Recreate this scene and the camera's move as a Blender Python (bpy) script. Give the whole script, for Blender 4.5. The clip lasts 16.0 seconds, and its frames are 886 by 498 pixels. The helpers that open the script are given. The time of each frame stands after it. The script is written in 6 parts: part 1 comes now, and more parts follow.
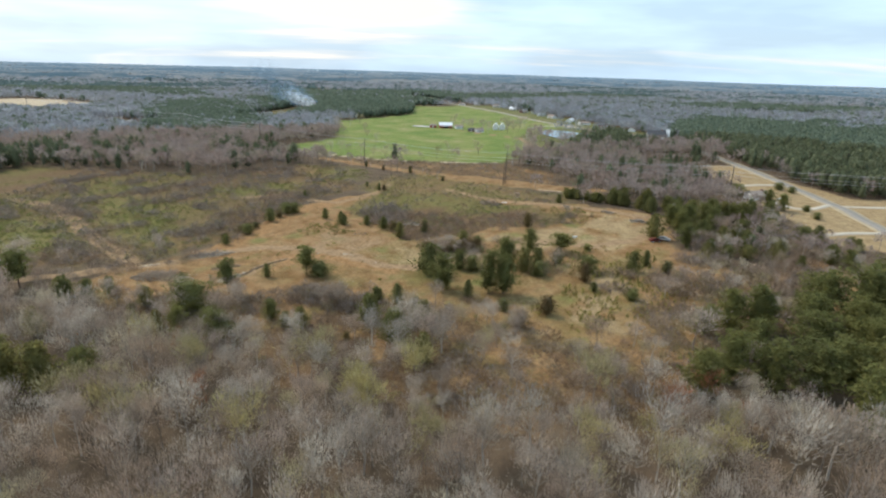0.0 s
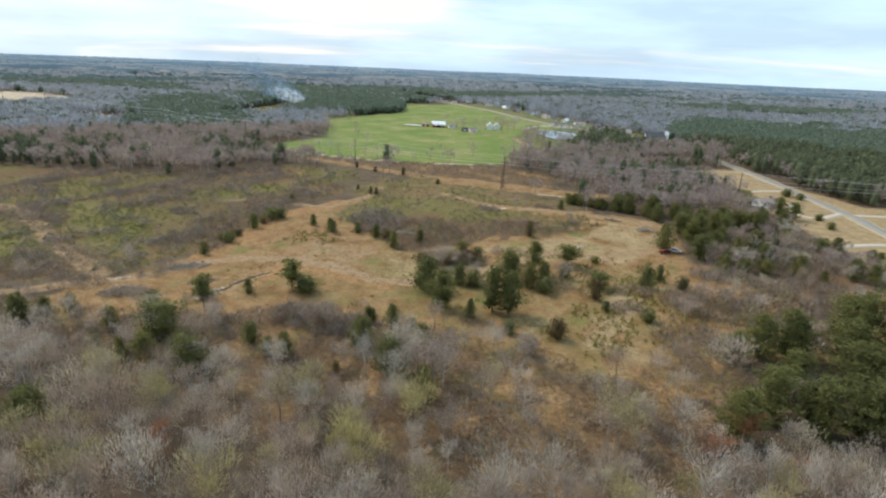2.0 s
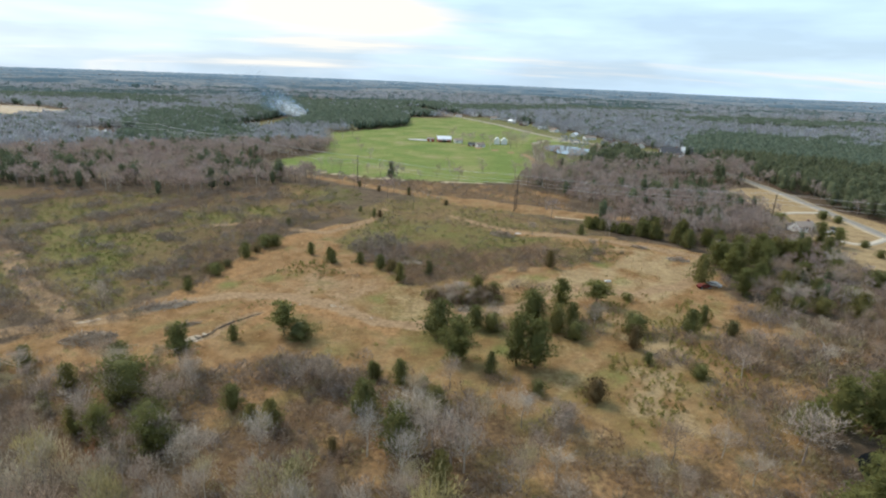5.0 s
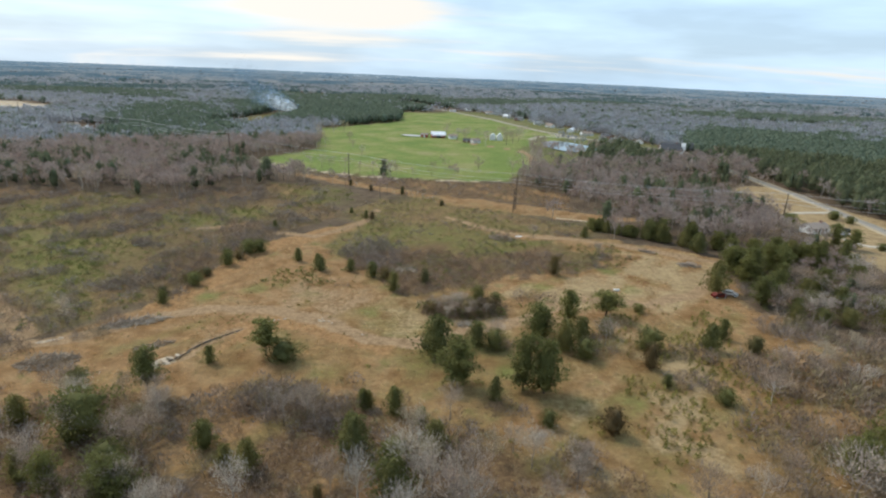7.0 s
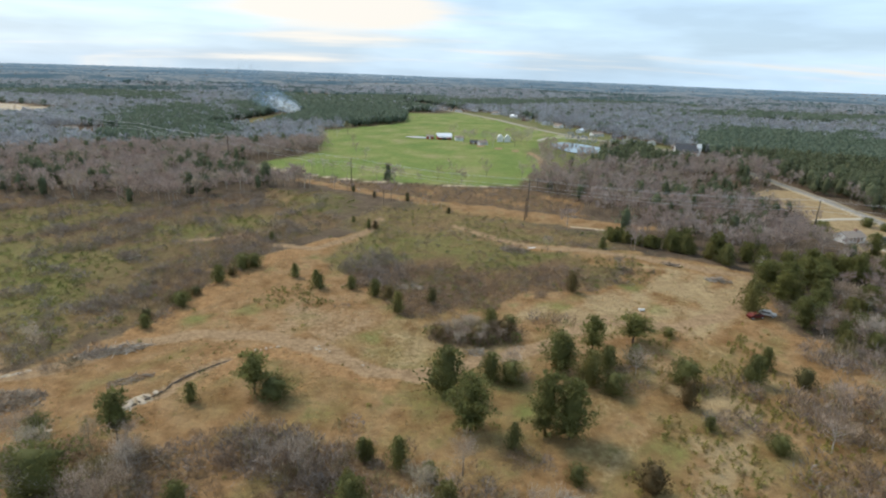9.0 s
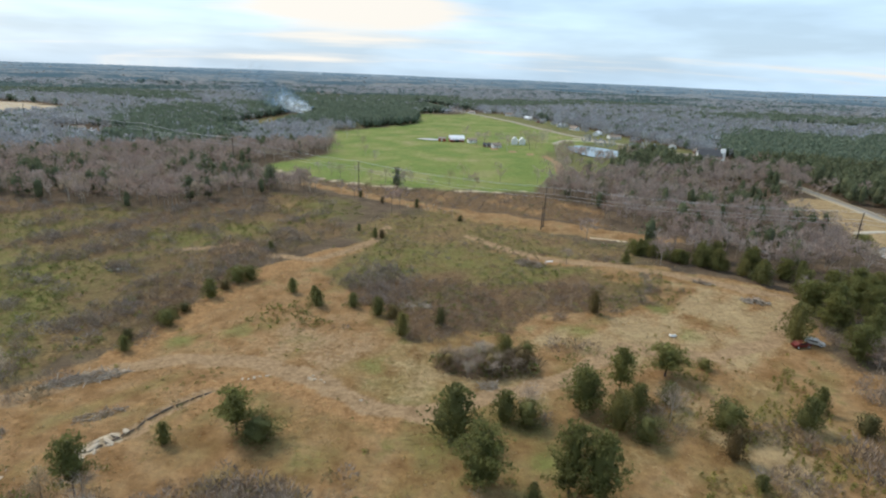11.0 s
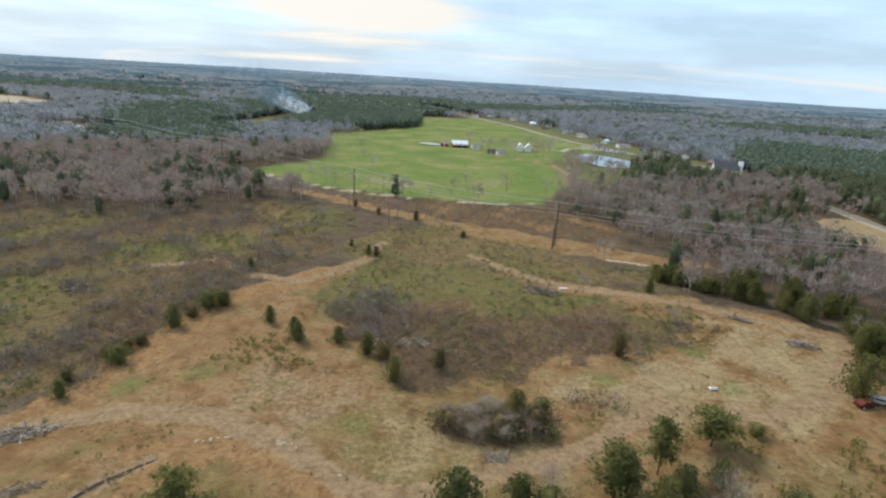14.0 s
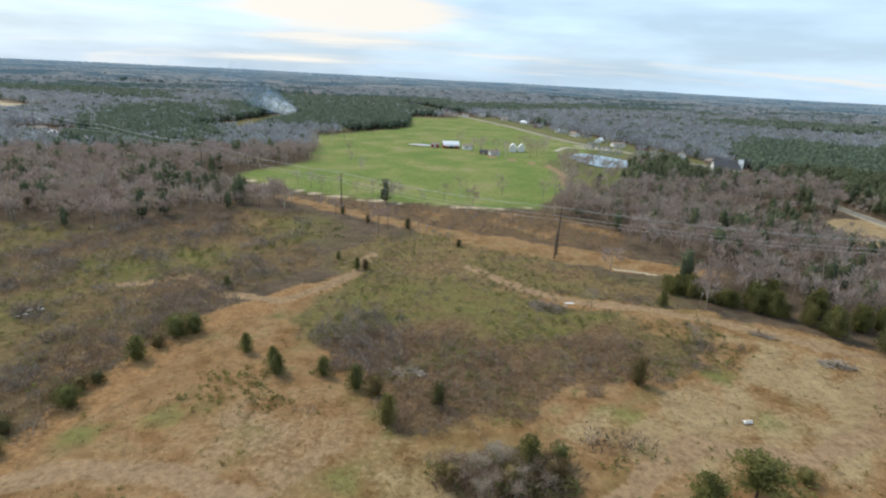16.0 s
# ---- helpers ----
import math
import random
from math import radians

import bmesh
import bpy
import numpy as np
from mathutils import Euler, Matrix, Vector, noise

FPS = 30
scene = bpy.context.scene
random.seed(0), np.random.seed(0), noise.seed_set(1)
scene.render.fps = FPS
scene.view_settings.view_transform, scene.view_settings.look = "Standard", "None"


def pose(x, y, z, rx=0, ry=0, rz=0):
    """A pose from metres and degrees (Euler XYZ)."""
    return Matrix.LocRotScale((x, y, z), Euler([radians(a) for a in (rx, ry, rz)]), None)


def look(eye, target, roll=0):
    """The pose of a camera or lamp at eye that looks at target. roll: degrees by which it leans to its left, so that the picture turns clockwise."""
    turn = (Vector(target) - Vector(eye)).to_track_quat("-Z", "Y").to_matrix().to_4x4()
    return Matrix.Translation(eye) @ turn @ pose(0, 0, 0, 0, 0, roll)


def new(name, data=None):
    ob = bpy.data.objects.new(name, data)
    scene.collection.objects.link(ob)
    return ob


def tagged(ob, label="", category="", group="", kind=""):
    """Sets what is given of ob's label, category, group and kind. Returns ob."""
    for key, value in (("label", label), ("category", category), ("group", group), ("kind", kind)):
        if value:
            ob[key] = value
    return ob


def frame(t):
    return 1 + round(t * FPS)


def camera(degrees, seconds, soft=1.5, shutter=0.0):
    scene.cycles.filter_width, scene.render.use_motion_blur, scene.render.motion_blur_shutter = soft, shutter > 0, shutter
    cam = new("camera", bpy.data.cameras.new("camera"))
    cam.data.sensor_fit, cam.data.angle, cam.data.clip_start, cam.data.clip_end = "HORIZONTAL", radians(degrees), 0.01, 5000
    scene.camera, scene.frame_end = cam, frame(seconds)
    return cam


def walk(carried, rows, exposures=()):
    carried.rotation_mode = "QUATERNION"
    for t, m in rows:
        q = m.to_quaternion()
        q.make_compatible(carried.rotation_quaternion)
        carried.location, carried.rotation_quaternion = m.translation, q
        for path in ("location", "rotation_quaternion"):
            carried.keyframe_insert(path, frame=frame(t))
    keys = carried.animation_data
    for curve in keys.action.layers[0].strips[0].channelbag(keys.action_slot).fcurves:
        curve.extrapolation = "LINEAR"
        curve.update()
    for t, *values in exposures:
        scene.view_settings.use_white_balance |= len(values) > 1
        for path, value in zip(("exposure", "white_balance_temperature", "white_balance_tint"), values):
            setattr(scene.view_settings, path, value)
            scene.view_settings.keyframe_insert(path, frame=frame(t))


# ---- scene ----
cam = camera(77.7, 16.0, soft=2.15)
METRES, EYE, TILT, LEAN, TURN = 111.7, 62.0, 0.6, -1.0, 0.0
ROWS = [
    (0.0, 0.0, 0.0, 0.0, 0.23, -19.04, -0.67),
    (0.5, -0.006, 0.032, -0.0013, -0.11, -19.18, -1.02),
    (1.0, -0.0117, 0.0647, -0.0027, -0.46, -19.28, -1.34),
    (1.5, -0.0185, 0.0974, -0.0025, -0.57, -19.24, -1.45),
    (2.0, -0.0246, 0.1296, -0.0016, -0.72, -19.28, -1.39),
    (2.5, -0.0299, 0.1612, -0.0011, -0.81, -19.14, -1.47),
    (3.0, -0.0343, 0.1928, -0.0016, -0.75, -18.93, -1.61),
    (3.5, -0.0387, 0.2239, -0.0033, -0.61, -18.75, -1.38),
    (4.0, -0.0428, 0.2541, -0.0045, -0.55, -18.58, -1.48),
    (4.5, -0.0457, 0.285, -0.0045, -0.53, -18.36, -1.52),
    (5.0, -0.0484, 0.3154, -0.0016, -0.47, -18.09, -1.32),
    (7.5, -0.06, 0.4588, -0.006, -1.29, -18.78, -1.38),
    (8.0, -0.0627, 0.4911, -0.0071, -1.17, -18.85, -1.17),
    (8.5, -0.0626, 0.5236, -0.0067, -1.04, -18.8, -1.09),
    (9.0, -0.0617, 0.5554, -0.0047, -0.71, -18.68, -1.03),
    (11.5, -0.0563, 0.7107, -0.0106, 1.13, -18.6, -1.55),
    (12.0, -0.0565, 0.7424, -0.0097, 1.13, -18.43, -2.39),
    (12.5, -0.0575, 0.7731, -0.0104, 1.27, -18.37, -1.95),
    (13.0, -0.0594, 0.8031, -0.0121, 1.31, -18.38, -2.09),
    (13.5, -0.0615, 0.8342, -0.0146, 1.15, -18.35, -2.34),
    (14.0, -0.0641, 0.8657, -0.0173, 0.99, -18.38, -2.47),
    (14.5, -0.0671, 0.8977, -0.0197, 0.72, -18.34, -2.42),
    (15.0, -0.0709, 0.9294, -0.0211, 0.42, -18.31, -2.28),
    (15.5, -0.0738, 0.9609, -0.0225, 0.11, -18.36, -2.14),
    (16.0, -0.0768, 0.9933, -0.0245, -0.22, -18.39, -1.96),
]
walk(cam, [(t, pose(0, 0, EYE, TILT, LEAN, TURN) @ pose(METRES * x, METRES * y, METRES * z, 90 + pitch, roll, yaw)) for t, x, y, z, yaw, pitch, roll in ROWS], exposures=[(0.0, 0.18), (3.2, 0.20), (6.5, 0.06), (16.0, 0.02)])

# ---- world, sun, exposure ----
SUN_AZ, SUN_EL = radians(-55), radians(48)   # from ahead-left, behind thin cloud


def build_world():
    world = bpy.data.worlds.new("overcast_sky")
    scene.world = world
    world.use_nodes = True
    nt = world.node_tree
    nt.nodes.clear()
    N, L = nt.nodes.new, nt.links.new
    out, bg = N("ShaderNodeOutputWorld"), N("ShaderNodeBackground")
    sky = N("ShaderNodeTexSky")
    sky.sky_type, sky.sun_disc = "NISHITA", False
    sky.sun_elevation, sky.sun_rotation = SUN_EL, SUN_AZ
    sky.air_density, sky.dust_density, sky.ozone_density = 1.0, 1.6, 1.6
    co = N("ShaderNodeTexCoord")
    sep = N("ShaderNodeSeparateXYZ")
    L(co.outputs["Generated"], sep.inputs[0])

    def m(op, a, b=0.0):
        n = N("ShaderNodeMath")
        n.operation = op
        for i, v in enumerate((a, b)):
            if isinstance(v, (int, float)):
                n.inputs[i].default_value = v
            else:
                L(v, n.inputs[i])
        return n.outputs[0]
    zc = m("ADD", m("MAXIMUM", sep.outputs[2], 0.0), 0.10)
    comb = N("ShaderNodeCombineXYZ")
    L(m("DIVIDE", sep.outputs[0], zc), comb.inputs[0])
    L(m("DIVIDE", sep.outputs[1], zc), comb.inputs[1])

    def cloud(scale, detail, sx, sy, ox):
        mp = N("ShaderNodeMapping")
        mp.inputs["Scale"].default_value = (sx, sy, 1)
        mp.inputs["Location"].default_value = (ox, 0.3 * ox, 0)
        mp.inputs["Rotation"].default_value = (0, 0, radians(-14))
        L(comb.outputs[0], mp.inputs[0])
        n = N("ShaderNodeTexNoise")
        n.inputs["Scale"].default_value, n.inputs["Detail"].default_value = scale, detail
        n.inputs["Roughness"].default_value = 0.52
        L(mp.outputs[0], n.inputs["Vector"])
        return n.outputs["Fac"]
    big, fine = cloud(0.30, 4, 0.75, 1.0, CLOUD_SHIFT), cloud(0.8, 5, 0.42, 1.1, 7.7)
    cover = N("ShaderNodeMapRange")
    cover.interpolation_type = "SMOOTHSTEP"
    cover.inputs["From Min"].default_value, cover.inputs["From Max"].default_value = 0.458, 0.65
    bank = N("ShaderNodeVectorMath")
    bank.operation = "DOT_PRODUCT"
    L(co.outputs["Generated"], bank.inputs[0])
    bank.inputs[1].default_value = Vector((-0.17, 0.93, 0.27)).normalized()
    rise = N("ShaderNodeMapRange")
    rise.interpolation_type = "SMOOTHSTEP"
    for k, v in (("From Min", 0.952), ("From Max", 1.0), ("To Min", -0.04), ("To Max", 0.32)):
        rise.inputs[k].default_value = v
    L(bank.outputs["Value"], rise.inputs[0])
    L(m("ADD", m("ADD", m("MULTIPLY", big, 0.42), m("MULTIPLY", fine, 0.58)), rise.outputs[0]), cover.inputs[0])
    # cloud brightness: brighter near the veiled sun
    dot = N("ShaderNodeVectorMath")
    dot.operation = "DOT_PRODUCT"
    L(co.outputs["Generated"], dot.inputs[0])
    dot.inputs[1].default_value = (math.sin(SUN_AZ) * math.cos(SUN_EL), math.cos(SUN_AZ) * math.cos(SUN_EL), math.sin(SUN_EL))
    glow = N("ShaderNodeMapRange")
    for k, v in (("From Min", 0.1), ("From Max", 0.95), ("To Min", CLOUD_DIM), ("To Max", CLOUD_LIT)):
        glow.inputs[k].default_value = v
    L(dot.outputs["Value"], glow.inputs[0])
    white = N("ShaderNodeVectorMath")
    white.operation = "SCALE"
    white.inputs[0].default_value = (1.0, 0.965, 0.895)
    L(glow.outputs[0], white.inputs["Scale"])
    blue = N("ShaderNodeVectorMath")
    blue.operation = "ADD"
    sc = N("ShaderNodeVectorMath")
    sc.operation = "SCALE"
    sc.inputs["Scale"].default_value = 0.36
    L(sky.outputs[0], sc.inputs[0])
    L(sc.outputs[0], blue.inputs[0])
    blue.inputs[1].default_value = (4.35, 5.95, 7.55)
    # long low bands of thin grey-blue cloud
    mp = N("ShaderNodeMapping")
    mp.inputs["Scale"].default_value = (3.2, 3.2, 19)
    mp.inputs["Location"].default_value = (3.1, 1.7, 0.4)
    L(co.outputs["Generated"], mp.inputs[0])
    band = N("ShaderNodeTexNoise")
    band.inputs["Scale"].default_value, band.inputs["Detail"].default_value, band.inputs["Roughness"].default_value = 1.0, 4, 0.5
    L(mp.outputs[0], band.inputs["Vector"])
    dim = N("ShaderNodeMapRange")
    for k, v in (("From Min", 0.36), ("From Max", 0.62), ("To Min", 1.10), ("To Max", 0.83)):
        dim.inputs[k].default_value = v
    L(band.outputs["Fac"], dim.inputs[0])
    grey = N("ShaderNodeVectorMath")
    grey.operation = "SCALE"
    L(blue.outputs[0], grey.inputs[0])
    L(dim.outputs[0], grey.inputs["Scale"])
    mix = N("ShaderNodeMix")
    mix.data_type = "RGBA"
    L(cover.outputs[0], mix.inputs["Factor"])
    L(grey.outputs[0], mix.inputs["A"])
    L(white.outputs[0], mix.inputs["B"])
    L(mix.outputs["Result"], bg.inputs["Color"])
    bg.inputs["Strength"].default_value = 0.118
    L(bg.outputs[0], out.inputs[0])
    sun = new("sun", bpy.data.lights.new("sun", "SUN"))
    sun.data.energy, sun.data.angle, sun.data.color = 2.7, radians(12), (1.0, 0.905, 0.775)
    d = Vector((math.sin(SUN_AZ) * math.cos(SUN_EL), math.cos(SUN_AZ) * math.cos(SUN_EL), math.sin(SUN_EL)))
    sun.matrix_world = look(d * 300, (0, 0, 0))


CLOUD_DIM, CLOUD_LIT, CLOUD_SHIFT = 7.7, 8.9, 1.2
build_world()


# ---- materials ----
def material(name, rough=0.9):
    mat = bpy.data.materials.new(name)
    mat.use_nodes = True
    nt = mat.node_tree
    b = nt.nodes["Principled BSDF"]
    b.inputs["Roughness"].default_value = rough
    b.inputs["Specular IOR Level"].default_value = 0.25
    return mat, nt, b


def noise_node(nt, vec, scale, detail=4, rough=0.55):
    n = nt.nodes.new("ShaderNodeTexNoise")
    n.inputs["Scale"].default_value, n.inputs["Detail"].default_value, n.inputs["Roughness"].default_value = scale, detail, rough
    nt.links.new(vec, n.inputs["Vector"])
    return n.outputs["Fac"]


def ramp(nt, fac, stops):
    n = nt.nodes.new("ShaderNodeValToRGB")
    el = n.color_ramp.elements
    while len(el) < len(stops):
        el.new(0.5)
    for e, (p, c) in zip(el, stops):
        e.position, e.color = p, (*c, 1)
    nt.links.new(fac, n.inputs[0])
    return n.outputs[0]


def mixc(nt, fac, a, b, mode="MIX"):
    n = nt.nodes.new("ShaderNodeMix")
    n.data_type, n.blend_type = "RGBA", mode
    for key, v in (("Factor", fac), ("A", a), ("B", b)):
        s = n.inputs[key]
        if isinstance(v, tuple):
            s.default_value = (*v, 1)
        elif isinstance(v, (int, float)):
            s.default_value = v
        else:
            nt.links.new(v, s)
    return n.outputs["Result"]


def calc(nt, op, a, b=0.0):
    n = nt.nodes.new("ShaderNodeMath")
    n.operation = op
    n.use_clamp = op != "SUBTRACT"
    for i, v in enumerate((a, b)):
        if isinstance(v, (int, float)):
            n.inputs[i].default_value = v
        else:
            nt.links.new(v, n.inputs[i])
    return n.outputs[0]


def bump(nt, b, height, strength, dist):
    n = nt.nodes.new("ShaderNodeBump")
    n.inputs["Strength"].default_value, n.inputs["Distance"].default_value = strength, dist
    nt.links.new(height, n.inputs["Height"])
    nt.links.new(n.outputs[0], b.inputs["Normal"])


def plant(name, colours, source, rough=0.85, grain=0.6, leaf=0.0):
    """Bark, twigs or foliage. source: 'tint' (a value a plant, on the mesh) or 'object' (Object Info's Random)."""
    mat, nt, b = material(name, rough)
    if source == "tint":
        a = nt.nodes.new("ShaderNodeAttribute")
        a.attribute_name = "tint"
        fac = a.outputs["Fac"]
    else:
        fac = nt.nodes.new("ShaderNodeObjectInfo").outputs["Random"]
    k = len(colours)
    col = ramp(nt, fac, [(i / k, c) for i, c in enumerate(colours)])
    col.node.color_ramp.interpolation = "CONSTANT"
    g = nt.nodes.new("ShaderNodeNewGeometry")
    shade = ramp(nt, g.outputs["Random Per Island"], [(0, (1 - grain * 0.55,) * 3), (1, (1 + grain * 0.45,) * 3)])
    col = mixc(nt, 1.0, col, shade, "MULTIPLY")
    pos = noise_node(nt, g.outputs["Position"], 0.35, 2)
    col = mixc(nt, 1.0, col, ramp(nt, pos, [(0.3, (0.8, 0.8, 0.82)), (0.7, (1.2, 1.18, 1.12))]), "MULTIPLY")
    nt.links.new(col, b.inputs["Base Color"])
    if leaf:
        tr, mx = nt.nodes.new("ShaderNodeBsdfTranslucent"), nt.nodes.new("ShaderNodeMixShader")
        nt.links.new(col, tr.inputs["Color"])
        mx.inputs[0].default_value = leaf
        nt.links.new(b.outputs[0], mx.inputs[1])
        nt.links.new(tr.outputs[0], mx.inputs[2])
        nt.links.new(mx.outputs[0], nt.nodes["Material Output"].inputs["Surface"])
    return mat


def plain(name, colour, rough=0.7, vary=0.25, scale=1.5, metal=0.0):
    mat, nt, b = material(name, rough)
    co = nt.nodes.new("ShaderNodeTexCoord").outputs["Object"]
    n1, n2 = noise_node(nt, co, scale, 5), noise_node(nt, co, scale * 9, 3)
    f = calc(nt, "ADD", calc(nt, "MULTIPLY", n1, 0.6), calc(nt, "MULTIPLY", n2, 0.4))
    lo, hi = tuple(c * (1 - vary) for c in colour), tuple(c * (1 + vary) for c in colour)
    nt.links.new(ramp(nt, f, [(0.3, lo), (0.7, hi)]), b.inputs["Base Color"])
    b.inputs["Metallic"].default_value = metal
    bump(nt, b, n2, 0.3, 0.02)
    return mat


GREYBARK = [(0.20, 0.165, 0.135), (0.27, 0.235, 0.20), (0.18, 0.145, 0.115), (0.38, 0.345, 0.30), (0.22, 0.178, 0.148), (0.30, 0.26, 0.225), (0.20, 0.165, 0.135), (0.25, 0.21, 0.175), (0.19, 0.155, 0.125), (0.33, 0.29, 0.25), (0.22, 0.18, 0.15), (0.46, 0.43, 0.385)]
TWIG = [(0.33, 0.249, 0.186), (0.39, 0.317, 0.246), (0.41, 0.312, 0.233), (0.45, 0.37, 0.298), (0.34, 0.268, 0.209), (0.47, 0.4, 0.326), (0.51, 0.449, 0.372), (0.4, 0.322, 0.256), (0.48, 0.409, 0.335), (0.41, 0.322, 0.26), (0.44, 0.375, 0.27), (0.37, 0.302, 0.242), (0.45, 0.39, 0.233)]
# FAR palettes are cooled: the haze over far woods is put into them
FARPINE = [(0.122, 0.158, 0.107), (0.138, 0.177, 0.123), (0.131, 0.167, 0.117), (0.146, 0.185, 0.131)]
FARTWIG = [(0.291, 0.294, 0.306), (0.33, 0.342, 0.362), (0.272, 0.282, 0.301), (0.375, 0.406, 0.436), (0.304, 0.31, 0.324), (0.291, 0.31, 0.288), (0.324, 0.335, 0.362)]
PINE = [(0.154, 0.158, 0.054), (0.181, 0.179, 0.058), (0.164, 0.168, 0.057), (0.19, 0.192, 0.064)]
CEDAR = [(0.154, 0.157, 0.059), (0.173, 0.174, 0.064), (0.199, 0.184, 0.067), (0.164, 0.165, 0.063)]
REDCEDAR = [(0.126, 0.090, 0.041), (0.153, 0.117, 0.048), (0.108, 0.099, 0.041)]
M_BARK_O, M_BARK_T = plant("grey_bark", GREYBARK, "object"), plant("grey_bark_woods", GREYBARK, "tint")
M_TWIG_O, M_TWIG_T = plant("bare_twigs", TWIG, "object", leaf=0.35), plant("bare_twigs_woods", TWIG, "tint", leaf=0.35)
MIDTWIG = [(0.321, 0.25, 0.213), (0.36, 0.284, 0.245), (0.341, 0.279, 0.248), (0.391, 0.321, 0.285), (0.331, 0.25, 0.217), (0.368, 0.307, 0.272), (0.352, 0.293, 0.227)]
M_MIDTWIG_T = plant("bare_twigs_beyond", MIDTWIG, "tint", grain=0.35, leaf=0.4)
MIDPINE = [(0.121, 0.139, 0.075), (0.136, 0.154, 0.085), (0.127, 0.143, 0.079), (0.146, 0.162, 0.089)]
M_MIDPINE_T = plant("pine_crowns_beyond", MIDPINE, "tint", grain=0.5, leaf=0.4)
M_FARPINE_T = plant("hazed_pine_crowns", FARPINE, "tint", grain=0.35, leaf=0.4)
M_FARTWIG_T = plant("hazed_bare_crowns", FARTWIG, "tint", grain=0.3, leaf=0.45)
# DIM palettes carry still more of the blue haze in their colour
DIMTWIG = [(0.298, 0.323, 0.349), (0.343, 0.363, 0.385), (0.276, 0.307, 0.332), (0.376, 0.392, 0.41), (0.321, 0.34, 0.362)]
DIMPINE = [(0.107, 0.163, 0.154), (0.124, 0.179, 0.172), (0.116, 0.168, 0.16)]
M_DIMPINE_T = plant("distant_hazed_pines", DIMPINE, "tint", grain=0.3, leaf=0.4)
M_DIMTWIG_T = plant("distant_hazed_twigs", DIMTWIG, "tint", grain=0.3, leaf=0.4)
M_PINE_O = plant("pine_needles", PINE, "object", grain=0.4, leaf=0.5)
M_CEDAR_O = plant("cedar_foliage", CEDAR, "object", grain=0.6, leaf=0.5)
M_RCEDAR_O = plant("rusty_cedar_foliage", REDCEDAR, "object", grain=0.6, leaf=0.3)
M_PALEBARK = plain("pale_grey_bark", (0.40, 0.36, 0.31), 0.9, 0.2, 3)
M_PALETWIG = plant("pale_twigs", [(0.36, 0.32, 0.27), (0.40, 0.355, 0.30), (0.33, 0.29, 0.245)], "object", leaf=0.35)
M_BUDS = plant("yellowish_buds", [(0.42, 0.36, 0.165), (0.38, 0.33, 0.175), (0.43, 0.365, 0.18)], "object", leaf=0.3)
M_RUSTY = plant("rusty_buds", [(0.36, 0.17, 0.09), (0.36, 0.215, 0.12)], "object", leaf=0.3)
M_PINEBARK = plain("pine_bark", (0.12, 0.085, 0.065), 0.95, 0.4, 4)
M_BUSH_T = plant("bush_twigs", [(0.235, 0.160, 0.105), (0.270, 0.185, 0.125), (0.255, 0.190, 0.138), (0.240, 0.190, 0.150), (0.265, 0.220, 0.187), (0.265, 0.210, 0.172), (0.265, 0.210, 0.130), (0.245, 0.210, 0.105)], "tint")
M_SPROUT_T = plant("green_sprouts", [(0.235, 0.215, 0.062), (0.300, 0.268, 0.080), (0.175, 0.175, 0.050), (0.265, 0.205, 0.075)], "tint", leaf=0.4)
M_BRIAR_T = plant("green_briars", [(0.200, 0.184, 0.079), (0.152, 0.157, 0.052), (0.142, 0.162, 0.040), (0.119, 0.146, 0.036), (0.162, 0.179, 0.047)], "tint", leaf=0.4)
M_SEDGE_T = plant("dry_grass_tufts", [(0.375, 0.269, 0.144), (0.425, 0.269, 0.120), (0.325, 0.250, 0.138), (0.331, 0.275, 0.126), (0.400, 0.312, 0.180)], "tint", leaf=0.55)


# ---- terrain and land cover ----
def height(x, y):
    """Ground level: a gentle slope near the clearing, low swells farther off."""
    x, y = np.asarray(x, float), np.asarray(y, float)
    z = 0.0105 * np.clip(y, -100, 420) + 0.0175 * np.clip(x, -220, 220)
    far = np.clip((np.hypot(x, y) - 900) / 2500, 0, 1)
    z = z + far * (3 * np.sin(x / 640 + 0.8) * np.sin(y / 830 + 0.3) + 2 * np.sin(x / 310 - y / 520) - 5)
    z = z - 14 * np.clip((np.hypot(x, y) - 1850) / 200, 0, 1)
    near = np.clip((np.hypot(x, y) - 60) / 60, 0, 1) * np.clip((420 - y) / 100, 0, 1)
    z = z + near * (0.25 * np.sin(x / 11 + 1.3 * np.sin(y / 17)) + 0.2 * np.sin(y / 13 + 1.7) + 0.12 * np.sin(x / 4.3 + y / 5.1))
    return z


def h1(x, y):
    return float(height(x, y))


def wob(x, y, s, seed=0.0):
    """A smooth wobble between about -1 and 1, s metres in size."""
    a, b = x / s + seed, y / s - seed * 0.7
    return 0.5 * np.sin(a * 2.1 + 1.7 * np.sin(b * 1.3)) + 0.3 * np.sin(b * 3.1 + 2.0 * np.sin(a * 1.9 + 0.5)) + 0.2 * np.sin(a * 5.3 - b * 4.7)


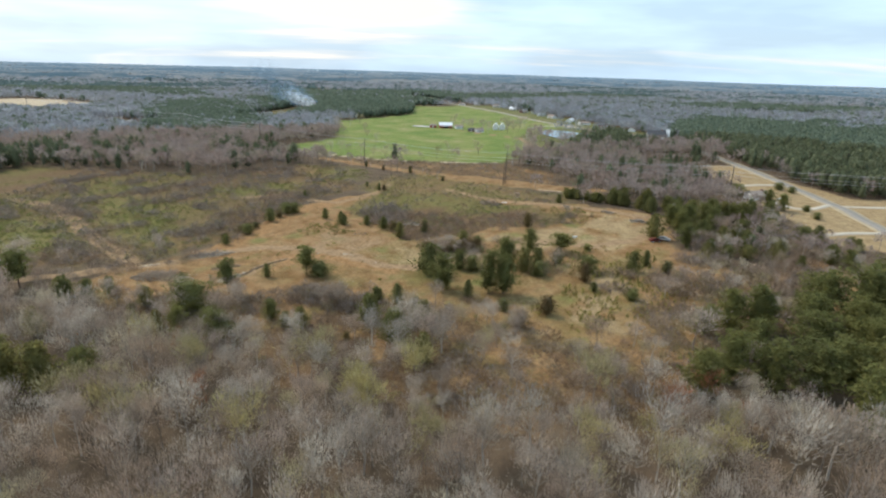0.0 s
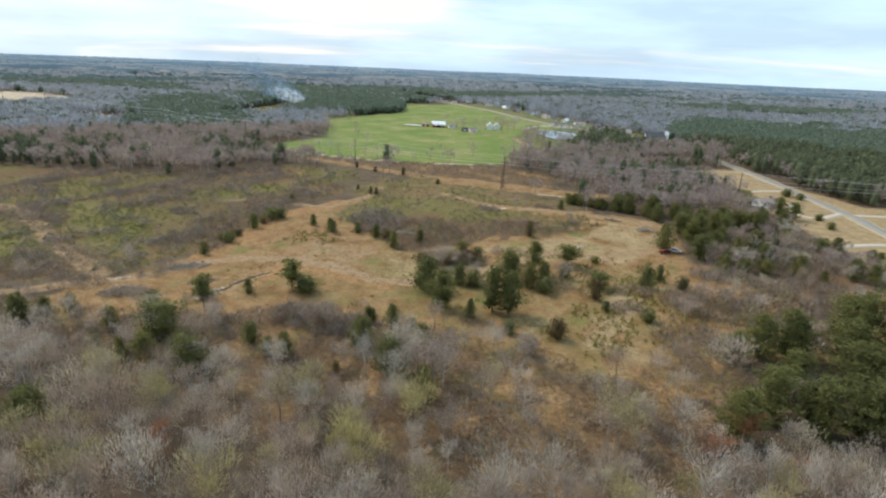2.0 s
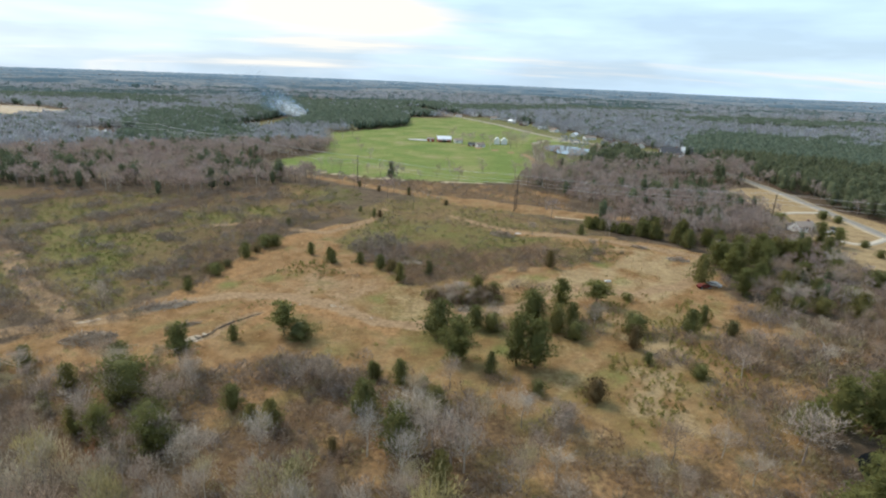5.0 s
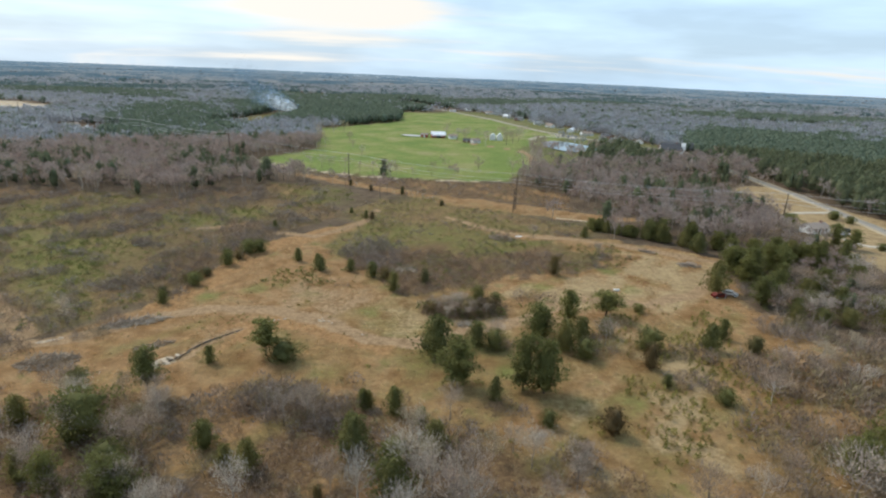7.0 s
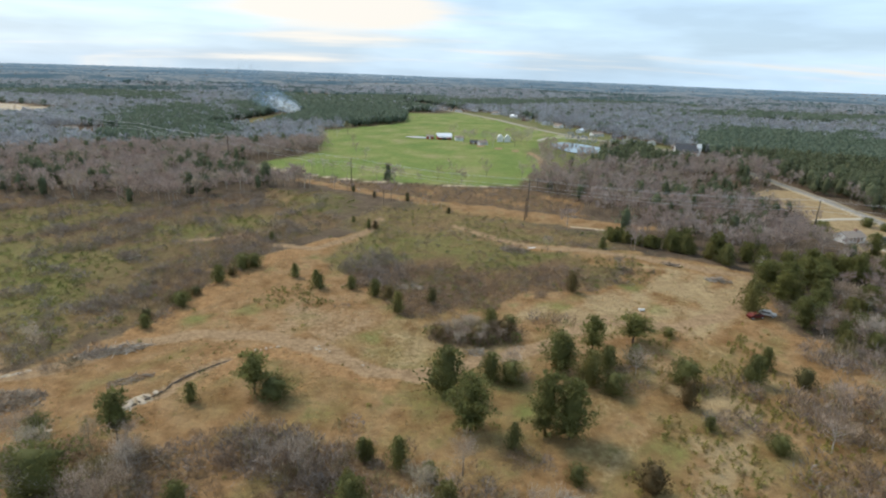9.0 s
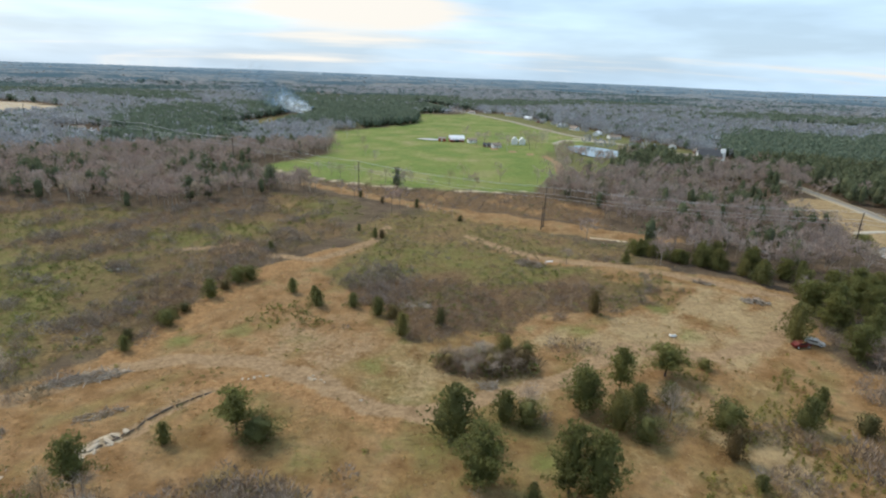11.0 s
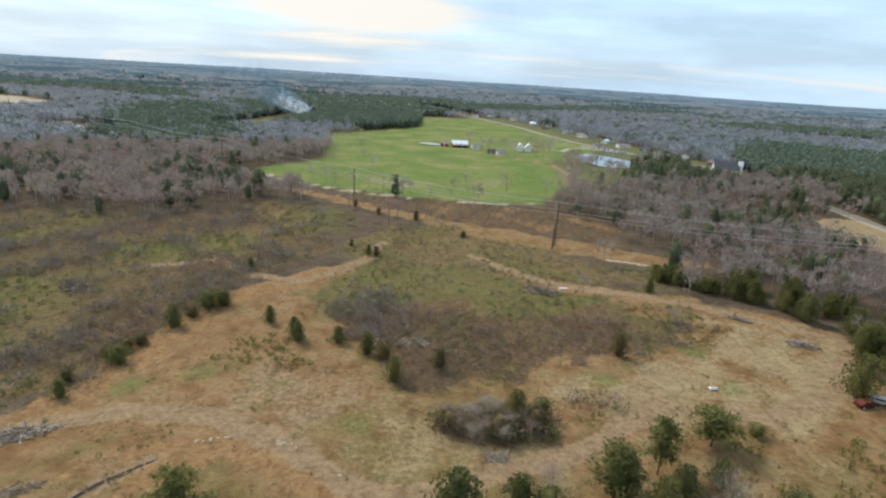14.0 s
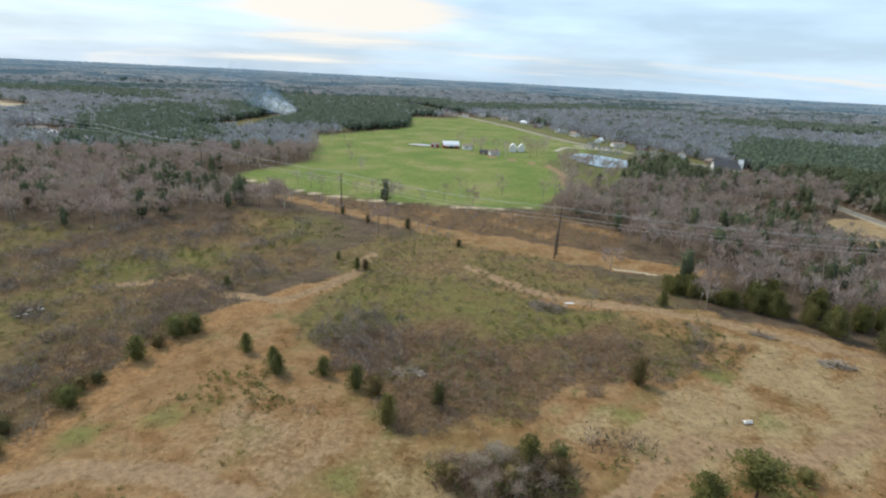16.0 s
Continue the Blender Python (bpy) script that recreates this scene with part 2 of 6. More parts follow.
def inside(pts, x, y, soft=2.0, rough=2.0):
    """How far (x, y) lies within the outline pts, 0 to 1, with an uneven edge."""
    x, y = np.asarray(x, float), np.asarray(y, float)
    x = x + rough * wob(x, y, 9.0, 1.0)
    y = y + rough * wob(x, y, 7.0, 5.0)
    d2, odd = np.full(x.shape, 1e12), np.zeros(x.shape, bool)
    for (ax, ay), (bx, by) in zip(pts, pts[1:] + pts[:1]):
        ex, ey = bx - ax, by - ay
        t = np.clip(((x - ax) * ex + (y - ay) * ey) / (ex * ex + ey * ey + 1e-9), 0, 1)
        d2 = np.minimum(d2, (x - ax - t * ex) ** 2 + (y - ay - t * ey) ** 2)
        cross = (ay > y) != (by > y)
        odd ^= cross & (x < (bx - ax) * (y - ay) / ((by - ay) if by != ay else 1e-9) + ax)
    sd = np.where(odd, 1, -1) * np.sqrt(d2)
    return np.clip(0.5 + sd / (2 * soft), 0, 1)


def along(pts, x, y, half, soft=1.0):
    """1 on the line through pts, falling to 0 half + soft metres from it."""
    x, y = np.asarray(x, float), np.asarray(y, float)
    x = x + 0.8 * wob(x, y, 6.0, 2.0)
    y = y + 0.8 * wob(x, y, 5.0, 8.0)
    d2 = np.full(x.shape, 1e12)
    for (ax, ay), (bx, by) in zip(pts, pts[1:]):
        ex, ey = bx - ax, by - ay
        t = np.clip(((x - ax) * ex + (y - ay) * ey) / (ex * ex + ey * ey), 0, 1)
        d2 = np.minimum(d2, (x - ax - t * ex) ** 2 + (y - ay - t * ey) ** 2)
    return np.clip((half + soft - np.sqrt(d2)) / soft, 0, 1)


FIELD = [(-112, 396), (-65, 366), (-26, 356), (12, 349), (36, 352), (57, 380), (69, 436), (62, 476), (85, 511), (121, 563), (95, 665), (32, 858), (-47, 843), (-40, 698), (-116, 598), (-88, 460), (-113, 414)]
CLEARING = [(-105, 148), (-92, 163), (-74, 182), (-70, 212), (-62, 232), (-40, 258), (-30, 268), (27, 254), (59, 245), (94, 225), (86, 195), (82, 186), (90, 173), (92, 158), (78, 137), (56, 102), (36, 89), (8, 89), (-12, 103), (-40, 118), (-70, 126), (-100, 136)]
SOUTH_BRUSH = [(-95, 134), (-72, 141), (-48, 144), (-22, 143), (-4, 136), (14, 128), (26, 118), (44, 116), (60, 122), (66, 112), (48, 90), (36, 82), (4, 82), (-20, 92), (-60, 106), (-100, 120)]
BRUSH = [(-31, 262), (0, 262), (30, 246), (41, 240), (57, 229), (51, 214), (35, 210), (18, 204), (4, 194), (-11, 191), (-17, 202), (-34, 220), (-40, 236)]
HILL = [(-44, 268), (-34, 300), (-10, 312), (10, 296), (36, 278), (66, 262), (60, 246), (27, 252), (-30, 262)]
SCRUB = [(-240, 318), (-180, 308), (-122, 300), (-92, 332), (-62, 332), (-43, 271), (-66, 232), (-71, 212), (-77, 184), (-97, 165), (-150, 150), (-250, 200)]
CORRIDOR = [(-82, 366), (-49, 343), (-24, 327), (9, 309), (29, 301), (56, 288), (70, 281), (84, 277), (82, 270), (66, 270), (52, 274), (26, 283), (8, 291), (-23, 316), (-48, 332), (-80, 354)]
BAND = [(-88, 380), (-50, 345), (9, 311), (60, 290), (64, 320), (40, 345), (12, 346), (-26, 353), (-65, 363)]
LAWN = [(186, 352), (176, 352), (152, 334), (151, 316), (160, 306), (156, 284), (146, 245), (145, 215), (146, 186), (178, 172), (260, 215), (262, 250), (200, 262), (192, 300)]
GRASS_SPOTS = [(-54, 193), (-37, 189), (55, 196), (27, 197), (53, 213), (-20, 179), (-65, 188), (12, 150), (34, 140)]
GREENS = [[(-170, 252), (-119, 240), (-103, 209), (-92, 171), (-132, 203)], [(-185, 217), (-146, 212), (-122, 180), (-132, 163), (-160, 172)],
          [(-118, 262), (-84, 285), (-70, 278), (-92, 248)], [(-75, 318), (-52, 322), (-46, 296), (-60, 290)]]
PINE_BLOCK = [(-185, 635), (-147, 612), (-39, 686), (-48, 841), (-162, 981), (-330, 900)]
PINE_RIGHT = [(192, 262), (195, 310), (197, 369), (202, 466), (222, 560), (300, 645), (356, 645), (386, 560), (416, 470), (456, 380), (440, 300), (300, 258)]
PINE_CLUMP = [(95, 398), (148, 400), (176, 480), (122, 476)]
PINE_LEFT = [(-160, 520), (-168, 490), (-191, 452), (-247, 471), (-314, 575), (-351, 676), (-373, 818), (-300, 830), (-217, 664), (-200, 600)]
PINE_STANDS = [[(-167, 394), (-152, 402), (-105, 362), (-94, 334), (-124, 343), (-145, 357)], [(145, 358), (170, 368), (140, 313), (122, 314)], [(-244, 360), (-222, 366), (-205, 388), (-188, 336), (-230, 330)], [(-285, 372), (-225, 358), (-184, 300), (-205, 285), (-280, 320)]]
OPEN_EAST = [(58, 372), (80, 378), (100, 410), (118, 455), (136, 500), (166, 470), (184, 440), (200, 450), (190, 520), (160, 620), (120, 760), (60, 880), (30, 860), (95, 665), (121, 563), (85, 511), (62, 476), (69, 436)]
FIRE_FIELD = [(-232, 596), (-176, 600), (-168, 690), (-160, 790), (-205, 800), (-222, 700)]
FAR_BANDS = [[(-1000, 1240), (-465, 1084), (-365, 870), (-554, 928), (-760, 950)], [(-403, 1339), (2, 1284), (40, 960), (0, 870), (-111, 850), (-205, 850), (-300, 1000)], [(300, 900), (520, 1000), (760, 980), (700, 900), (480, 800)], [(150, 1150), (420, 1330), (520, 1250), (300, 1080)]]
POND_C = [(66, 108.6), (69, 113.8), (75, 115.2), (83, 114), (91, 110), (94, 104), (88, 105.5), (80, 109), (74, 109.4), (69, 106.8)]
POND_A = [(-32, 556), (-20, 549), (-9, 553), (-22, 563)]
POND_B = [(88, 512), (98, 471), (123, 478), (129, 504), (106, 534)]
ROAD = [(150, 60), (168, 170), (175, 208), (181, 239), (185, 277), (188, 324), (190, 370), (190, 420), (187, 455), (174, 489), (162, 524), (140, 558), (109, 621), (95, 665), (72, 752), (32, 858), (-10, 960), (-60, 1100)]
LINE = [(250, 240), (140.4, 264), (33.4, 287.2), (-48.6, 343), (-131, 399), (-213, 455), (-295, 511), (-377, 567), (-459, 623)]
TRACK_A = [(-120, 148), (-93, 160), (-84, 164), (-72, 176), (-57, 180), (-43, 178), (-32, 173), (-19, 164), (-9, 162), (11, 171), (19, 174), (36, 189), (56, 186), (75, 196), (92, 215)]
TRACK_B = [(-190, 240), (-167, 231), (-146, 210), (-120, 183), (-98, 164)]
TRACK_C = [(-92, 250), (-78, 258), (-62, 245), (-46, 243), (-37, 255), (-31, 266), (-28, 282)]
TRACK_D = [(3, 274), (17, 256), (31, 248), (51, 244), (68, 235), (80, 227), (96, 218)]
GULLY = [(-62, 150), (-58, 155), (-56, 160), (-50, 167)]
FARM_LANE = [(30, 505), (52, 484), (65, 469), (68, 438), (62, 404)]
DRIVES = [[(183, 251), (169, 242), (158, 238), (157, 247), (157, 262)], [(183, 247), (215, 241), (260, 238)], [(148, 203), (176, 206), (230, 203)], [(158, 289), (187, 294)]]
PALE_FIELDS = [[(-640, 720), (-560, 640), (-440, 610), (-420, 720), (-470, 770), (-600, 820)], [(-350, 1250), (-200, 1190), (-150, 1240), (-300, 1330)], [(700, 1100), (900, 1000), (960, 1060), (760, 1180)], [(-900, 1500), (-640, 1400), (-600, 1470), (-860, 1580)], [(420, 820), (520, 760), (560, 800), (470, 860)]]


# ---- mesh helpers ----
def mesh_of(name, verts, tris, mats, idx=None, tint=None, quads=None):
    me = bpy.data.meshes.new(name)
    faces, k = (tris, 3) if quads is None else (quads, 4)
    verts, faces = np.asarray(verts, np.float32), np.asarray(faces, np.int32)
    me.vertices.add(len(verts))
    me.vertices.foreach_set("co", verts.ravel())
    me.loops.add(faces.size)
    me.loops.foreach_set("vertex_index", faces.ravel())
    me.polygons.add(len(faces))
    me.polygons.foreach_set("loop_start", np.arange(0, faces.size, k, dtype=np.int32))
    me.polygons.foreach_set("loop_total", np.full(len(faces), k, np.int32))
    for m in mats:
        me.materials.append(m)
    if idx is not None:
        me.polygons.foreach_set("material_index", np.asarray(idx, np.int32))
    if tint is not None:
        me.attributes.new("tint", "FLOAT", "POINT").data.foreach_set("value", np.asarray(tint, np.float32))
    me.update(calc_edges=True)
    return me


def part(name, bm, mat, parent, label=""):
    me = bpy.data.meshes.new(name)
    bm.to_mesh(me)
    bm.free()
    me.materials.append(mat)
    ob = new(name, me)
    ob.parent = parent
    if label:
        tagged(ob, label)
    return ob


def share(name, me, parent, label=""):
    ob = new(name, me)
    ob.parent = parent
    if label:
        tagged(ob, label)
    return ob


def box(bm, x0, y0, z0, x1, y1, z1, bev=0.0):
    r = bmesh.ops.create_cube(bm, size=1)
    bmesh.ops.scale(bm, vec=(x1 - x0, y1 - y0, z1 - z0), verts=r["verts"])
    bmesh.ops.translate(bm, vec=((x0 + x1) / 2, (y0 + y1) / 2, (z0 + z1) / 2), verts=r["verts"])
    if bev:
        bmesh.ops.bevel(bm, geom=list({e for v in r["verts"] for e in v.link_edges}), offset=bev, segments=1, affect="EDGES")
    return bm


def boxed(*a):
    return box(bmesh.new(), *a)


def tube(p, q, r0, r1, sides=5):
    """A tapered stick from p to q."""
    bm = bmesh.new()
    d = Vector(q) - Vector(p)
    bmesh.ops.create_cone(bm, cap_ends=True, segments=sides, radius1=r0, radius2=max(r1, 1e-4), depth=d.length)
    bmesh.ops.transform(bm, matrix=Matrix.Translation((Vector(p) + Vector(q)) / 2) @ d.to_track_quat("Z", "Y").to_matrix().to_4x4(), verts=bm.verts)
    return bm


def root(name, x, y, rz=0.0, sxy=1.0, sz=1.0, dz=0.0):
    ob = new(name)
    ob.empty_display_size = 0.5
    ob.matrix_world = Matrix.Translation((x, y, h1(x, y) + dz)) @ Matrix.Rotation(rz, 4, "Z") @ Matrix.Diagonal((sxy, sxy, sz, 1))
    return ob


# ---- plant shapes: arrays of points and triangles, one unit high ----
class Shape:
    def __init__(self):
        self.v, self.f, self.n = [], [], 0

    def add(self, v, f):
        self.v.append(np.asarray(v, float))
        self.f.append(np.asarray(f, int) + self.n)
        self.n += len(v)

    def stick(self, p, q, r0, r1, sides=3):
        p, q = np.asarray(p, float), np.asarray(q, float)
        d = q - p
        d = d / (np.linalg.norm(d) + 1e-9)
        a = np.cross(d, (0.31, 0.77, 0.55) if abs(d[1]) < 0.8 else (1, 0, 0))
        a /= np.linalg.norm(a)
        b = np.cross(d, a)
        an = np.arange(sides) * 2 * math.pi / sides
        ring = np.cos(an)[:, None] * a + np.sin(an)[:, None] * b
        if r1 <= 0:
            self.add(np.vstack([p + ring * r0, q]), [(i, (i + 1) % sides, sides) for i in range(sides)])
            return
        f = []
        for i in range(sides):
            j = (i + 1) % sides
            f += [(i, j, sides + i), (j, sides + j, sides + i)]
        self.add(np.vstack([p + ring * r0, q + ring * r1]), f)

    def blade(self, p, q, w, rng):
        p, q = np.asarray(p, float), np.asarray(q, float)
        s = np.cross(q - p, rng.normal(size=3))
        s *= w / 2 / (np.linalg.norm(s) + 1e-9)
        self.add([p - s, p + s, q], [(0, 1, 2)])

    def tuft(self, c, r, rng, k=3, flat=0.6):
        """A ragged clump of foliage: k small crossing scraps."""
        for _ in range(k):
            a = rng.normal(size=3) * (1, 1, flat)
            b = rng.normal(size=3) * (1, 1, flat)
            a *= r / (np.linalg.norm(a) + 1e-9)
            b *= r * 0.8 / (np.linalg.norm(b) + 1e-9)
            o = c + rng.normal(size=3) * r * 0.35
            self.add([o - a, o + b, o + a * 0.8 - b * 0.5], [(0, 1, 2)])

    def arrays(self):
        return np.vstack(self.v), np.vstack(self.f)


def norm(v):
    return v / (np.linalg.norm(v) + 1e-9)


def bare_tree(seed, limbs=9, twigs=600, spread=0.30, fork=0.24, w=0.0062, thick=0.6, rise=1.0):
    """Trunk with upswept limbs, and fine twigs that stand in a tuft round each limb's end. About 1 high and 2 * spread wide."""
    rng = np.random.default_rng(seed)
    wood, tw = Shape(), Shape()
    lean = rng.normal(size=2) * 0.04
    ks = (0, 0.3, 0.58, 0.88)
    pts = [np.array([lean[0] * k * k + rng.normal() * 0.010, lean[1] * k * k + rng.normal() * 0.010, k]) for k in ks]
    pts[0][:2] = 0
    rad = np.array((0.011, 0.008, 0.005, 0.002)) * thick
    for i in range(3):
        wood.stick(pts[i], pts[i + 1], rad[i], rad[i + 1], 4 if i == 0 else 3)
    heads = []
    for i in range(limbs):
        k = fork + (0.72 - fork) * ((i + rng.random() * 0.6) / limbs)
        base = np.array([np.interp(k, ks, [p[c] for p in pts]) for c in range(3)])
        az = i * 2.4 + rng.normal() * 0.5
        ln = spread * (1.25 - 0.55 * (k - fork) / (1 - fork)) * rng.uniform(0.65, 1.2)
        d = norm(np.array([math.cos(az), math.sin(az), rng.uniform(0.7, 1.7) * rise]))
        mid = base + d * ln * 0.5 + rng.normal(size=3) * 0.012
        end = mid + norm(d + (0, 0, 0.6)) * ln * 0.6
        wood.stick(base, mid, 0.0048 * thick, 0.0032 * thick)
        wood.stick(mid, end, 0.0032 * thick, 0.0)
        heads.append((base, mid, end, ln * rng.uniform(0.7, 1.25)))
    heads.append((pts[2], (pts[2] + pts[3]) / 2, pts[3], spread * 0.9))
    for i in range(twigs):
        base, mid, end, ln = heads[i % len(heads)]
        t = rng.random() ** 0.6
        o = mid + (end - mid) * t if rng.random() < 0.8 else base + (mid - base) * (0.5 + 0.5 * t)
        q = o + rng.normal(size=3) * ln * (0.165, 0.165, 0.14)
        g = norm(norm(q - mid * (1, 1, 0.94)) * 0.8 + rng.normal(size=3) * 0.30 + (0, 0, 0.75))
        tw.blade(q, q + g * rng.uniform(0.045, 0.095), w * rng.uniform(0.7, 1.4), rng)
    return wood.arrays(), tw.arrays()


def soft_tree(seed, k=140, lobes=7):
    """A leafless tree from some way off: trunk, a few limbs, and sprays of twigs gathered in rounded lobes."""
    rng = np.random.default_rng(seed)
    wood, tw = Shape(), Shape()
    wood.stick((0, 0, 0), (rng.normal() * 0.02, rng.normal() * 0.02, 0.75), 0.011, 0.003)
    cs = []
    for i in range(lobes):
        az, z = i * 2.4 + rng.normal() * 0.4, 0.46 + 0.36 * (i + rng.random()) / lobes
        r = 0.20 * math.sqrt(max(0.1, 1 - ((z - 0.5) / 0.42) ** 2)) * rng.uniform(0.6, 1.2)
        c = np.array([r * math.cos(az), r * math.sin(az), z])
        wood.stick((0, 0, z - 0.24), c, 0.005, 0.0)
        cs.append((c, rng.uniform(0.09, 0.15)))
    for i in range(k):
        c, r = cs[i % lobes]
        d = norm(rng.normal(size=3) * (1, 1, 0.9) + (0, 0, 0.25))
        p = c + d * r * rng.uniform(0.1, 0.75)
        tw.blade(p, p + norm(d + (0, 0, 1.5)) * rng.uniform(0.10, 0.19), rng.uniform(0.013, 0.024), rng)
    return wood.arrays(), tw.arrays()


def pine_tree(seed, limbs=36, pads=5, scraps=17, start=0.10, size=1.0, inner=70, fine=0.72, core=0.34):
    """Trunk and limbs, and the needles of a loblolly pine: pads of needles on spreading limbs, an uneven rounded crown."""
    rng = np.random.default_rng(seed)
    wood, leaf = Shape(), Shape()
    wood.stick((0, 0, 0), (0.01, 0, 0.5), 0.022, 0.015, 5)
    wood.stick((0.01, 0, 0.5), (0, 0.01, 0.97), 0.015, 0.0, 4)

    def reach(f):
        return 0.5 * min(1.0, 0.66 + 1.5 * f) * (1 - 0.78 * max(0.0, f - 0.3) ** 1.5)
    v, fc, n = [(0, 0, start + 0.02)], [], 7
    for r in range(4):
        f = 0.08 + 0.26 * r
        for j in range(n):
            az = j * 6.283 / n
            rr = reach(f) * core * rng.uniform(0.5, 1.4)
            v.append((rr * math.cos(az), rr * math.sin(az), start + (0.93 - start) * f + rng.normal() * 0.02))
    v.append((0, 0, 0.92))
    for j in range(n):
        jj = (j + 1) % n
        fc.append((0, 1 + jj, 1 + j))
        for r in range(3):
            a, b = 1 + r * n, 1 + (r + 1) * n
            fc += [(a + j, a + jj, b + j), (a + jj, b + jj, b + j)]
        fc.append((1 + 3 * n + j, 1 + 3 * n + jj, len(v) - 1))
    leaf.add(v, fc)
    for i in range(limbs):
        f = (i + rng.random()) / limbs
        z = start + (0.93 - start) * f
        az = i * 2.4 + rng.normal() * 0.35
        ln = reach(f) * rng.uniform(0.55, 1.15)
        d = norm(np.array([math.cos(az), math.sin(az), rng.uniform(-0.1, 0.35)]))
        o = np.array([0, 0, z])
        wood.stick(o, o + d * ln * 0.9, 0.006, 0.0)
        for k in range(pads):
            c = o + d * ln * (0.2 + 0.8 * (k + rng.random() * 0.7) / pads) + rng.normal(size=3) * (0.05, 0.05, 0.02)
            pr = rng.uniform(0.055, 0.10) * size
            for _ in range(scraps):
                q = c + rng.normal(size=3) * (pr * 0.6, pr * 0.6, pr * 0.32)
                leaf.tuft(q, rng.uniform(0.028, 0.055) * size * fine, rng, 1, 0.5)
    for _ in range(inner):
        f = rng.random()
        az, r = rng.uniform(0, 6.283), reach(f) * rng.uniform(0.05, 0.65)
        leaf.tuft(np.array([r * math.cos(az), r * math.sin(az), start + (0.93 - start) * f]), rng.uniform(0.06, 0.1), rng, 1, 0.7)
    for _ in range(8):
        leaf.tuft(np.array([0, 0, rng.uniform(0.9, 0.98)]), 0.045, rng, 1, 0.9)
    return wood.arrays(), leaf.arrays()


def cedar_tree(seed, scraps=1300, shape="cone"):
    """A dense eastern red cedar: short trunk, upswept sprays over a thick inside."""
    rng = np.random.default_rng(seed)
    wood, leaf = Shape(), Shape()
    wood.stick((0, 0, 0), (0, 0, 0.55), 0.028, 0.012, 5)

    def rad(z):
        if shape == "cone":
            return 0.5 * (min(1.0, (z - 0.02) / 0.13)) * (1.02 - z) ** 0.52
        if shape == "column":
            return 0.5 * min(1.0, (z - 0.02) / 0.1) * math.sqrt(max(0.0, 1 - ((z - 0.4) / 0.62) ** 2)) ** 0.8
        return 0.5 * math.sqrt(max(0.0, 1 - ((z - 0.48) / 0.52) ** 2))
    off = rng.uniform(0, 6, 4)

    def lump(az, z):
        return 1 + 0.20 * math.sin(3 * az + off[0] + 6 * z) + 0.17 * math.sin(2 * az - off[1] + 11 * z) + 0.13 * math.sin(5 * az + off[2] + 19 * z)
    # dark inside
    rings, sides = 5, 7
    v, f = [(0, 0, 0.05)], []
    for i in range(rings):
        z = 0.1 + 0.78 * i / (rings - 1)
        for j in range(sides):
            az = j * 2 * math.pi / sides
            r = rad(z) * 0.5 * lump(az, z) * rng.uniform(0.7, 1.2)
            v.append((r * math.cos(az), r * math.sin(az), z))
    v.append((0, 0, 0.97))
    for j in range(sides):
        jj = (j + 1) % sides
        f.append((0, 1 + jj, 1 + j))
        for i in range(rings - 1):
            a, b = 1 + i * sides, 1 + (i + 1) * sides
            f += [(a + j, a + jj, b + j), (a + jj, b + jj, b + j)]
        f.append((1 + (rings - 1) * sides + j, 1 + (rings - 1) * sides + jj, len(v) - 1))
    leaf.add(v, f)
    for _ in range(scraps):
        z = rng.uniform(0.03, 0.97) ** 1.15
        az = rng.uniform(0, 2 * math.pi)
        r = rad(z) * lump(az, z) * rng.uniform(0.42, 1.04)
        c = np.array([r * math.cos(az), r * math.sin(az), z])
        up = norm(np.array([math.cos(az) * 0.55, math.sin(az) * 0.55, 0.8]) + rng.normal(size=3) * 0.3)
        s = norm(np.cross(up, rng.normal(size=3)))
        k = math.sqrt(420 / scraps)
        ln, wd = rng.uniform(0.06, 0.12) * k, rng.uniform(0.03, 0.055) * k
        leaf.add([c - s * wd, c + s * wd, c + up * ln], [(0, 1, 2)])
    return wood.arrays(), leaf.arrays()


def bare_bush(seed, stems=4, twigs=62, w=0.026):
    """A low dome of fine leafless twigs on a few stems."""
    rng = np.random.default_rng(seed)
    s = Shape()
    for i in range(stems):
        az = i * 2.4 + rng.normal() * 0.4
        d = norm(np.array([math.cos(az) * rng.uniform(0.2, 0.8), math.sin(az) * rng.uniform(0.2, 0.8), 1]))
        s.stick((0.06 * math.cos(az), 0.06 * math.sin(az), 0), d * rng.uniform(0.5, 0.8), w * 0.6, 0.0)
    off = rng.uniform(0, 6.28, 2)
    for i in range(twigs):
        az, u = i * 2.4 + rng.normal() * 0.3, math.sqrt((i + rng.random()) / twigs)
        r = 0.58 * u * (1 + 0.25 * math.sin(2 * az + off[0]) + 0.15 * math.sin(3 * az + off[1]))
        top = 0.80 * math.sqrt(max(0.04, 1 - u * u)) * rng.uniform(0.35, 1.0)
        p = np.array([r * math.cos(az), r * math.sin(az), top])
        g = norm(np.array([math.cos(az) * u * 0.8, math.sin(az) * u * 0.8, 0.8]) + rng.normal(size=3) * 0.4)
        s.blade(p - g * 0.08, p + g * rng.uniform(0.14, 0.30), w * rng.uniform(0.9, 2.0), rng)
    return s.arrays()


